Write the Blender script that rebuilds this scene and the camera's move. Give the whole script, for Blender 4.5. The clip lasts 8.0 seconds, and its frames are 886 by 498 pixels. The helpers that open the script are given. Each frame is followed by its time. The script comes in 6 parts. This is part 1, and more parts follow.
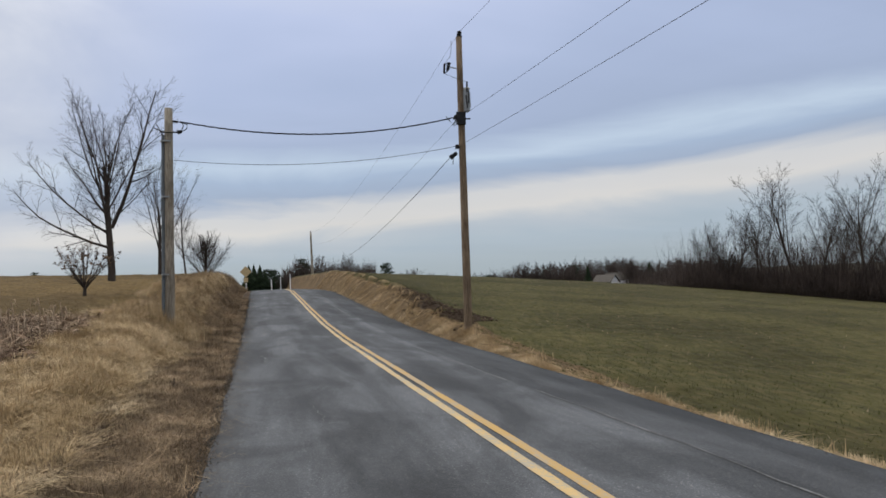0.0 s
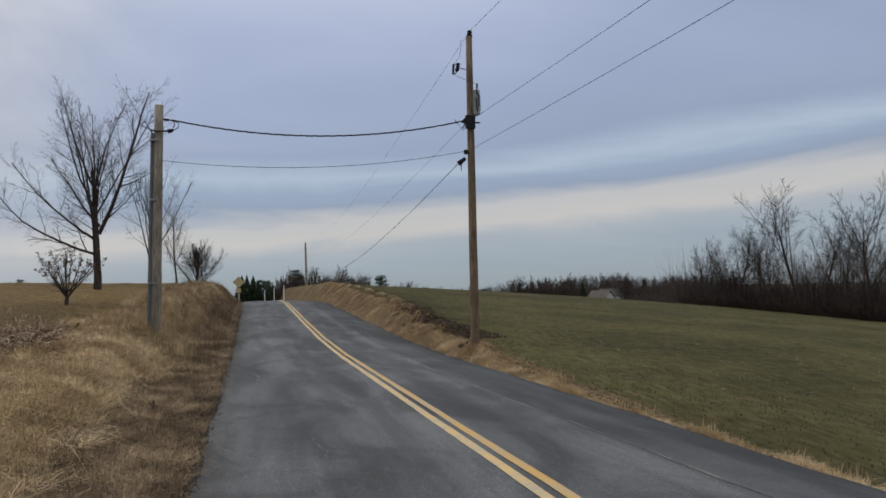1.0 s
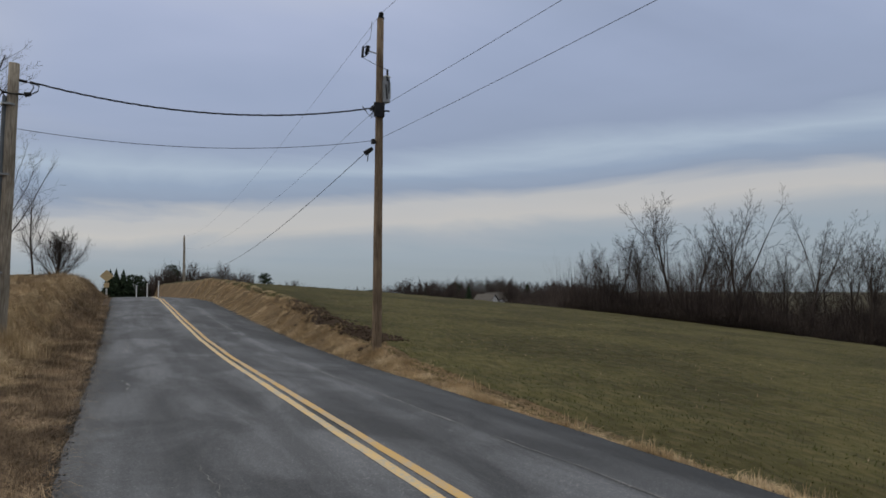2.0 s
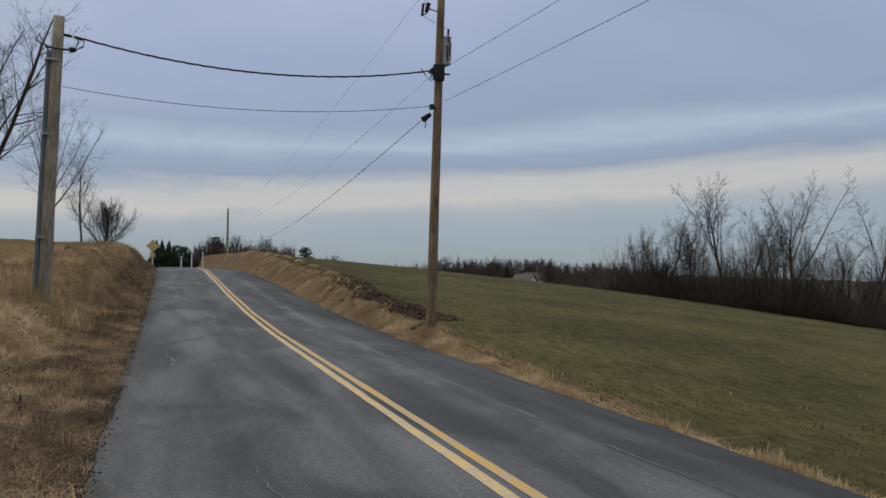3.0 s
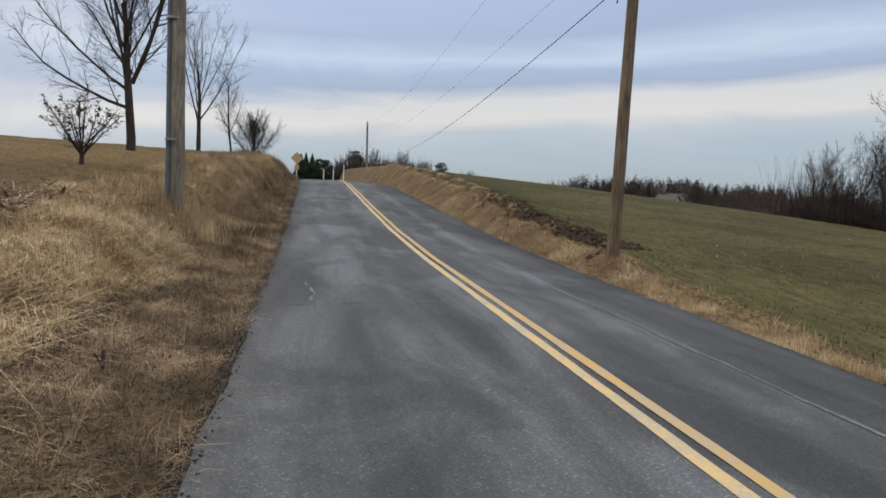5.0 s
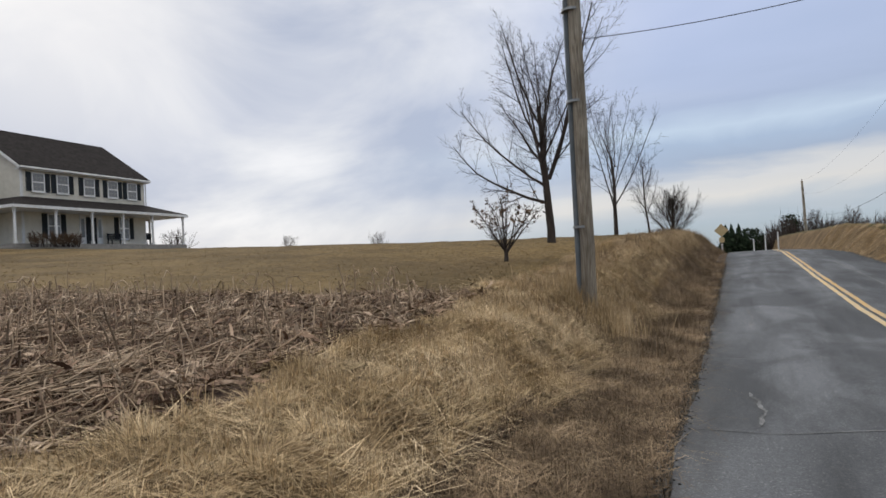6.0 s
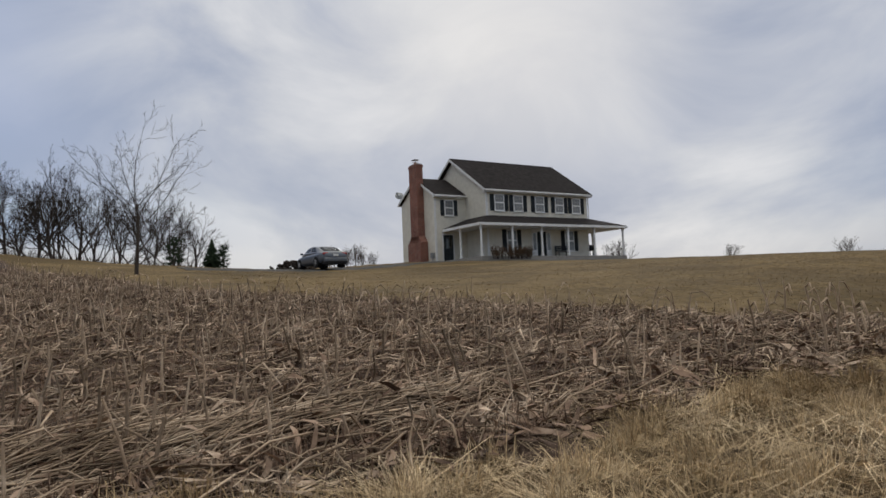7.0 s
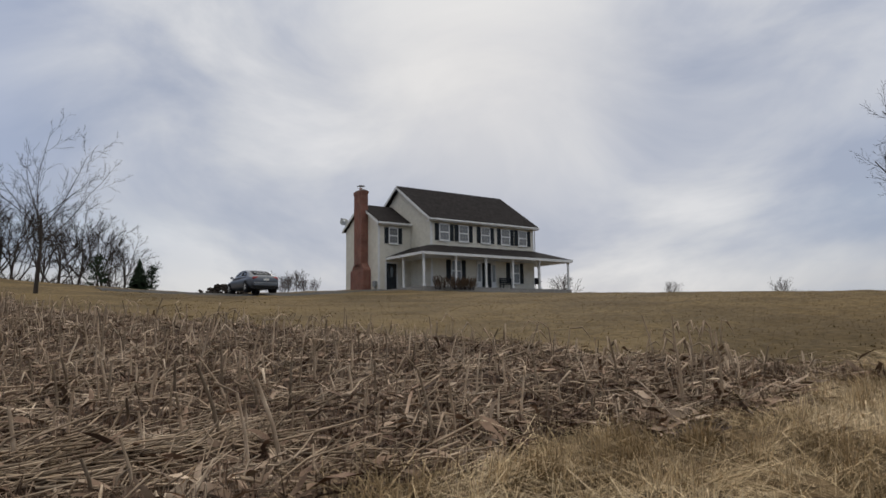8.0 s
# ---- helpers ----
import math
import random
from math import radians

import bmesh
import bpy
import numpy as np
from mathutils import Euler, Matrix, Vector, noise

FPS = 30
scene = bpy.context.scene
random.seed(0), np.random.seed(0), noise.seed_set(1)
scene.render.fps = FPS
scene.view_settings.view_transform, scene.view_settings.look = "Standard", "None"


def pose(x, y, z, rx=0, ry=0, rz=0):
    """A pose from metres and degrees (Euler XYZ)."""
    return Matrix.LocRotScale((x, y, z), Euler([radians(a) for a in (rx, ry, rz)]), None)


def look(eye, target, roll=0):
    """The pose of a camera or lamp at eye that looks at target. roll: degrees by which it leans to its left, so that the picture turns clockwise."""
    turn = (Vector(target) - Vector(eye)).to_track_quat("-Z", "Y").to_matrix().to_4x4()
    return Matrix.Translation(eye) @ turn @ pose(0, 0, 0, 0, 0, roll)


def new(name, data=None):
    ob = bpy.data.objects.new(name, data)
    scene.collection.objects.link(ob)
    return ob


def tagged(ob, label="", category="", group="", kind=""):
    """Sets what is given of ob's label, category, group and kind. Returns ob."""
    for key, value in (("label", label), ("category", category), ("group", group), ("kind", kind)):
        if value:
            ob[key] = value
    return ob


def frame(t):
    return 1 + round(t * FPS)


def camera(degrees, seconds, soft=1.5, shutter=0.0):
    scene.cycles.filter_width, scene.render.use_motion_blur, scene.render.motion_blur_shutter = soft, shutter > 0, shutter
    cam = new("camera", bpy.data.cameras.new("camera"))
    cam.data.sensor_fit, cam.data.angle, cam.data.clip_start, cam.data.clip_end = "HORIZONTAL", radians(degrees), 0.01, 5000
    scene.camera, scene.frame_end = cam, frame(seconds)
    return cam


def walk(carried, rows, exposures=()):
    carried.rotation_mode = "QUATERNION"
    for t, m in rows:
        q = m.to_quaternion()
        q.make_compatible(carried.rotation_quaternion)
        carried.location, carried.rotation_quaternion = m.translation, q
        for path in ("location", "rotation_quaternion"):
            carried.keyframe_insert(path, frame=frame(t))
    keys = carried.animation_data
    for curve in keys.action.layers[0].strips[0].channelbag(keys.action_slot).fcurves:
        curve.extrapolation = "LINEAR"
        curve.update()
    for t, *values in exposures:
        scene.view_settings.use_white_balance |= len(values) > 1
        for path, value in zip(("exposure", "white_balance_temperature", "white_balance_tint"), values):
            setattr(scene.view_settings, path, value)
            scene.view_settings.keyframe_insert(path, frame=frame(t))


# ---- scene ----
# ---------- camera ----------
cam = camera(67.94, 8.0, soft=1.6)
PATH = [
    (0.0, 0.180, 0.000, 1.637, -15.74, 2.41, 2.31),
    (0.5, 0.190, 0.585, 1.640, -16.20, 2.60, 0.71),
    (1.0, 0.173, 1.192, 1.634, -16.29, 3.56, 1.50),
    (1.5, 0.152, 1.790, 1.625, -16.49, 4.34, 0.44),
    (2.0, 0.143, 2.402, 1.605, -26.14, 3.54, 0.16),
    (2.2, 0.141, 2.648, 1.600, -27.71, 3.61, 0.27),
    (3.3, 0.143, 3.999, 1.548, -20.00, 1.12, -1.51),
    (3.5, 0.152, 4.273, 1.530, -18.40, 1.36, -0.95),
    (4.0, 0.190, 5.013, 1.508, -16.83, -4.69, 0.85),
    (4.2, 0.200, 5.303, 1.503, -13.03, -5.72, -0.96),
    (5.3, 0.255, 6.887, 1.474, -11.39, -5.97, -2.60),
    (5.5, 0.262, 7.222, 1.472, -9.36, -5.33, 2.55),
    (5.7, 0.250, 7.556, 1.486, 0.84, -2.22, 3.68),
    (5.9, 0.215, 7.880, 1.512, 16.51, -0.86, 3.59),
    (6.0, 0.188, 8.040, 1.525, 24.11, 1.22, 3.35),
    (6.2, 0.107, 8.364, 1.535, 34.97, 3.05, 3.61),
    (6.3, 0.056, 8.525, 1.537, 39.69, 3.35, 3.80),
    (6.5, -0.036, 8.843, 1.540, 51.55, 4.11, 3.18),
    (7.0, -0.230, 9.632, 1.535, 61.88, 4.09, 2.38),
    (7.5, -0.360, 10.417, 1.545, 62.04, 2.91, 3.92),
    (8.0, -0.461, 11.228, 1.500, 58.20, 6.62, 0.83),
]
walk(cam, [(t, pose(x, y, z, 90 + pitch, roll, yaw)) for t, x, y, z, yaw, pitch, roll in PATH],
     exposures=[(0.0, 0.0), (0.5, -0.3), (1.0, -0.3), (2.0, -0.38), (3.5, -0.28), (4.2, -0.18), (5.4, 0.17), (6.0, 0.08), (6.5, -0.15), (7.0, -0.25), (8.0, -0.26)])

# ---------- light ----------
SUN_AZ, SUN_EL = -54.0, 24.0          # degrees right of +y, degrees above the horizon
sun_dir = Vector((math.sin(radians(SUN_AZ)) * math.cos(radians(SUN_EL)), math.cos(radians(SUN_AZ)) * math.cos(radians(SUN_EL)), math.sin(radians(SUN_EL))))
sun = new("sun", bpy.data.lights.new("sun", "SUN"))
sun.data.energy, sun.data.angle, sun.data.color = 0.9, radians(25), (1.0, 0.97, 0.93)
sun.matrix_world = look(sun_dir * 200, (0, 0, 0))

world = bpy.data.worlds.new("sky")
scene.world = world
world.use_nodes = True


class Net:
    """Short way to write node trees."""

    def __init__(self, tree):
        self.tree = tree
        tree.nodes.clear()

    def add(self, kind, inputs=(), node=None):
        n = node or self.tree.nodes.new(kind)
        for k, v in dict(inputs).items():
            if isinstance(v, bpy.types.NodeSocket):
                self.tree.links.new(v, n.inputs[k])
            else:
                n.inputs[k].default_value = v
        return n

    def math(self, op, a, b=0.0, c=0.0, clamp=False):
        n = self.tree.nodes.new("ShaderNodeMath")
        n.operation, n.use_clamp = op, clamp
        return self.add("", {0: a, 1: b, 2: c}, n).outputs[0]

    def vec(self, op, inputs):
        n = self.tree.nodes.new("ShaderNodeVectorMath")
        n.operation = op
        return self.add("", inputs, n)

    def scaled(self, col, g):
        return self.vec("SCALE", {0: col, "Scale": g}).outputs[0]

    def noise(self, vec, scale, detail=4.0, rough=0.55, dist=0.0):
        return self.add("ShaderNodeTexNoise", {"Vector": vec, "Scale": scale, "Detail": detail, "Roughness": rough, "Distortion": dist}).outputs["Fac"]

    def ramp(self, fac, stops):
        n = self.add("ShaderNodeValToRGB", {0: fac})
        while len(n.color_ramp.elements) < len(stops):
            n.color_ramp.elements.new(0.5)
        for e, (p, c) in zip(n.color_ramp.elements, stops):
            e.position, e.color = p, (*c, 1) if len(c) == 3 else c
        return n.outputs[0]

    def span(self, v, a, b, c=0.0, d=1.0):
        n = self.tree.nodes.new("ShaderNodeMapRange")
        n.interpolation_type = "SMOOTHSTEP"
        return self.add("", {0: v, 1: a, 2: b, 3: c, 4: d}, n).outputs[0]

    def mix(self, fac, a, b, blend="MIX"):
        n = self.tree.nodes.new("ShaderNodeMix")
        n.data_type, n.blend_type = "RGBA", blend
        for i, v in ((0, fac), (6, a), (7, b)):
            if isinstance(v, bpy.types.NodeSocket):
                self.tree.links.new(v, n.inputs[i])
            else:
                n.inputs[i].default_value = (*v, 1) if isinstance(v, tuple) and len(v) == 3 else v
        return n.outputs[2]

    def mapped(self, vec, scale=(1, 1, 1), rot=(0, 0, 0), loc=(0, 0, 0)):
        return self.add("ShaderNodeMapping", {"Vector": vec, "Scale": scale, "Rotation": rot, "Location": loc}).outputs[0]


def build_sky():
    n = Net(world.node_tree)
    d = n.add("ShaderNodeTexCoord").outputs["Generated"]
    sep = n.add("ShaderNodeSeparateXYZ", {0: d})
    z = sep.outputs[2]
    up = n.math("ADD", n.math("MAXIMUM", z, 0.0), 0.09)
    flat = n.add("ShaderNodeCombineXYZ", {0: n.math("DIVIDE", sep.outputs[0], up), 1: n.math("DIVIDE", sep.outputs[1], up), 2: 0.0}).outputs[0]
    soft = n.noise(n.mapped(flat, (0.17, 0.55, 1), (0, 0, radians(17)), (0.3, 0.15, 0)), 1.15, 5.0, 0.46, 0.8)
    broad = n.noise(n.mapped(flat, (0.24, 0.34, 1), (0, 0, radians(-12)), (4.1, 2.0, 0)), 0.9, 5.0, 0.55, 0.9)
    cloud = n.math("ADD", n.math("MULTIPLY", soft, 0.55), n.math("MULTIPLY", broad, 0.45))
    high = n.ramp(cloud, [(0.37, (0.34, 0.42, 0.60)), (0.45, (0.43, 0.52, 0.73)), (0.52, (0.55, 0.63, 0.86)), (0.60, (0.72, 0.77, 0.92))])
    # long layers of cloud that climb slightly from one side of the road to the other
    tilt = n.vec("DOT_PRODUCT", {0: d, 1: (-0.048, 0.014, 1.0)}).outputs["Value"]
    drift = n.noise(n.mapped(d, (1.3, 1.3, 7.0), (0, 0.08, 0), (0.2, 0.1, 0.35)), 1.7, 5.0, 0.55, 0.6)
    level = n.math("ADD", tilt, n.math("MULTIPLY", n.math("SUBTRACT", drift, 0.5), 0.085))
    layers = n.ramp(n.math("DIVIDE", level, 0.45), [(0.0, (0.40, 0.47, 0.52)), (0.10, (0.42, 0.50, 0.57)), (0.15, (0.50, 0.55, 0.60)), (0.20, (0.72, 0.70, 0.67)), (0.26, (0.68, 0.68, 0.68)), (0.315, (0.37, 0.45, 0.59)), (0.36, (0.40, 0.50, 0.66)), (0.41, (0.55, 0.66, 0.80)), (0.48, (0.39, 0.47, 0.64)), (0.62, (0.45, 0.53, 0.73)), (0.8, (0.50, 0.57, 0.78))])
    colour = n.mix(n.span(level, 0.17, 0.38, 0.08, 0.75), layers, high)
    colour = n.mix(n.span(z, 0.05, 0.0), colour, (0.40, 0.47, 0.52))
    # thin bright cloud in front of the sun, with greyer folds
    dot = n.vec("DOT_PRODUCT", {0: d, 1: tuple(sun_dir)}).outputs["Value"]
    fold = n.noise(n.mapped(d, (1.0, 1.0, 1.9), (0.25, 0, 0.3), (1.7, 0.4, 0.2)), 2.6, 6.0, 0.55, 0.5)
    near_sun = n.ramp(fold, [(0.36, (0.43, 0.485, 0.615)), (0.47, (0.56, 0.60, 0.70)), (0.56, (0.69, 0.715, 0.775)), (0.66, (0.83, 0.84, 0.875))])
    colour = n.mix(n.span(dot, 0.66, 0.93), colour, near_sun)
    colour = n.mix(n.math("MULTIPLY", n.span(dot, 0.955, 1.0), 0.6), colour, (0.86, 0.86, 0.86))
    # an overcast sky is brightest and whitest overhead
    colour = n.mix(n.span(z, 0.36, 0.7), colour, (0.60, 0.59, 0.56))
    zen = n.span(z, 0.36, 0.9, 1.0, 2.6)
    lift = n.scaled(colour, zen)
    cloudy = n.add("ShaderNodeBackground", {0: lift, 1: 1.0})
    blue = n.add("ShaderNodeTexSky")
    blue.sky_type, blue.sun_disc, blue.sun_elevation, blue.sun_rotation = "NISHITA", False, radians(SUN_EL), radians(SUN_AZ)
    clear = n.add("ShaderNodeBackground", {0: blue.outputs[0], 1: 0.08})
    both = n.add("ShaderNodeMixShader", {0: 0.93, 1: clear.outputs[0], 2: cloudy.outputs[0]})
    n.add("ShaderNodeOutputWorld", {0: both.outputs[0]})


build_sky()


# ---------- materials ----------
def material(name, colours, scale=6.0, rough=0.85, metal=0.0, bump=0.0, bump_scale=60.0, stretch=(1, 1, 1), big=0.0, big_scale=0.5, island=0.0, spec=0.12, ob_random=0.0):
    """Noise between two or three colours, with broad stains, fine relief and, on request, a change from piece to piece."""
    m = bpy.data.materials.new(name)
    m.use_nodes = True
    n = Net(m.node_tree)
    co = n.add("ShaderNodeTexCoord").outputs["Object"]
    vec = n.mapped(co, stretch)
    fac = n.noise(vec, scale, 6.0, 0.62)
    k = len(colours)
    col = n.ramp(fac, [(0.33 + 0.34 * i / max(1, k - 1), c) for i, c in enumerate(colours)])
    if big:
        st = n.noise(co, big_scale, 3.0, 0.5, 0.3)
        g = n.span(st, 0.35, 0.68, 1 - big, 1 + big * 0.6)
        col = n.scaled(col, g)
    if island:
        r = n.add("ShaderNodeNewGeometry").outputs["Random Per Island"]
        g = n.math("ADD", n.math("MULTIPLY", r, 2 * island), 1 - island)
        col = n.scaled(col, g)
    if ob_random:
        r = n.add("ShaderNodeObjectInfo").outputs["Random"]
        g = n.math("ADD", n.math("MULTIPLY", r, 2 * ob_random), 1 - ob_random)
        col = n.scaled(col, g)
    b = n.add("ShaderNodeBsdfPrincipled", {"Base Color": col, "Roughness": rough, "Metallic": metal, "Specular IOR Level": spec})
    if bump:
        h = n.noise(vec, bump_scale, 4.0, 0.7)
        bn = n.add("ShaderNodeBump", {"Strength": bump, "Distance": 0.02, "Height": h})
        n.tree.links.new(bn.outputs[0], b.inputs["Normal"])
    n.add("ShaderNodeOutputMaterial", {0: b.outputs[0]})
    return m


def asphalt_material():
    m = bpy.data.materials.new("asphalt")
    m.use_nodes = True
    n = Net(m.node_tree)
    co = n.add("ShaderNodeTexCoord").outputs["Object"]
    grit = n.add("ShaderNodeTexVoronoi", {"Vector": co, "Scale": 95.0}).outputs["Color"]
    gs = n.add("ShaderNodeSeparateXYZ", {0: grit}).outputs[0]
    col = n.ramp(gs, [(0.0, (0.050, 0.052, 0.057)), (0.7, (0.068, 0.071, 0.077)), (0.95, (0.086, 0.089, 0.095)), (1.0, (0.15, 0.15, 0.15))])
    long = n.noise(n.mapped(co, (1.6, 0.13, 1)), 1.0, 5.0, 0.6, 0.4)
    blot = n.noise(n.mapped(co, (1.0, 0.45, 1)), 0.8, 5.0, 0.6, 0.8)
    tone = n.math("MULTIPLY", n.span(long, 0.34, 0.66, 0.74, 1.30), n.span(blot, 0.38, 0.62, 0.74, 1.38))
    x = n.add("ShaderNodeSeparateXYZ", {0: co}).outputs[0]
    # darker newer strip along the far edge, paler wheel tracks
    strip = n.span(n.math("ADD", x, n.math("MULTIPLY", n.math("SUBTRACT", long, 0.5), 0.35)), 3.86, 4.0, 1.06, 0.68)
    tone = n.math("MULTIPLY", tone, strip)
    wear = n.math("PINGPONG", n.math("ADD", x, 0.25), 0.85)
    tone = n.math("MULTIPLY", tone, n.span(wear, 0.1, 0.8, 0.93, 1.12))
    col = n.scaled(col, tone)
    h = n.noise(co, 150.0, 3.0, 0.7)
    bn = n.add("ShaderNodeBump", {"Strength": 0.55, "Distance": 0.006, "Height": h})
    b = n.add("ShaderNodeBsdfPrincipled", {"Base Color": col, "Roughness": 0.75, "Specular IOR Level": 0.28, "Normal": bn.outputs[0]})
    n.add("ShaderNodeOutputMaterial", {0: b.outputs[0]})
    return m


def paint_material(name, colour, worn, amount):
    m = bpy.data.materials.new(name)
    m.use_nodes = True
    n = Net(m.node_tree)
    co = n.add("ShaderNodeTexCoord").outputs["Object"]
    w = n.noise(co, 26.0, 6.0, 0.75, 0.4)
    w2 = n.noise(co, 2.2, 4.0, 0.6)
    f = n.span(n.math("ADD", n.math("MULTIPLY", w, 0.6), n.math("MULTIPLY", w2, 0.4)), amount - 0.07, amount + 0.07)
    col = n.mix(f, worn, colour)
    b = n.add("ShaderNodeBsdfPrincipled", {"Base Color": col, "Roughness": 0.75, "Specular IOR Level": 0.25})
    n.add("ShaderNodeOutputMaterial", {0: b.outputs[0]})
    return m


def glass_material(name, tint, rough=0.06):
    m = bpy.data.materials.new(name)
    m.use_nodes = True
    n = Net(m.node_tree)
    b = n.add("ShaderNodeBsdfPrincipled", {"Base Color": (*tint, 1), "Roughness": rough, "Specular IOR Level": 0.6, "Coat Weight": 0.4})
    n.add("ShaderNodeOutputMaterial", {0: b.outputs[0]})
    return m


def lapped_material(name, colours, pitch, rough, depth=0.5, axis=2, joint=0.0):
    """Horizontal laps of siding or courses of shingles."""
    m = bpy.data.materials.new(name)
    m.use_nodes = True
    n = Net(m.node_tree)
    co = n.add("ShaderNodeTexCoord").outputs["Object"]
    f = n.noise(co, 2.5, 5.0, 0.6)
    col = n.ramp(f, [(0.35, colours[0]), (0.65, colours[1])])
    z = n.add("ShaderNodeSeparateXYZ", {0: co}).outputs[axis]
    saw = n.math("FRACT", n.math("DIVIDE", z, pitch))
    if joint:
        br = n.noise(n.mapped(co, (3.2, 3.2, 0.4)), 3.0, 2.0, 0.5)
        col = n.scaled(col, n.span(br, 0.35, 0.65, 1 - joint, 1 + joint))
    bn = n.add("ShaderNodeBump", {"Strength": depth, "Distance": 0.02, "Height": saw})
    b = n.add("ShaderNodeBsdfPrincipled", {"Base Color": col, "Roughness": rough, "Specular IOR Level": 0.12, "Normal": bn.outputs[0]})
    n.add("ShaderNodeOutputMaterial", {0: b.outputs[0]})
    return m


def brick_material():
    m = bpy.data.materials.new("brick")
    m.use_nodes = True
    n = Net(m.node_tree)
    co = n.add("ShaderNodeTexCoord").outputs["Object"]
    s = n.add("ShaderNodeSeparateXYZ", {0: co})
    v = n.add("ShaderNodeCombineXYZ", {0: n.math("ADD", s.outputs[0], s.outputs[1]), 1: s.outputs[2], 2: 0.0}).outputs[0]
    br = n.add("ShaderNodeTexBrick", {"Vector": v, "Color1": (0.15, 0.05, 0.035, 1), "Color2": (0.22, 0.08, 0.052, 1), "Mortar": (0.22, 0.15, 0.12, 1), "Scale": 1.0, "Mortar Size": 0.008, "Brick Width": 0.21, "Row Height": 0.072})
    g = n.noise(co, 1.3, 4.0, 0.6)
    col = n.scaled(br.outputs[0], n.span(g, 0.3, 0.7, 0.8, 1.2))
    bn = n.add("ShaderNodeBump", {"Strength": 0.5, "Distance": 0.01, "Height": br.outputs[1]})
    bn.invert = True
    b = n.add("ShaderNodeBsdfPrincipled", {"Base Color": col, "Roughness": 0.9, "Normal": bn.outputs[0]})
    n.add("ShaderNodeOutputMaterial", {0: b.outputs[0]})
    return m


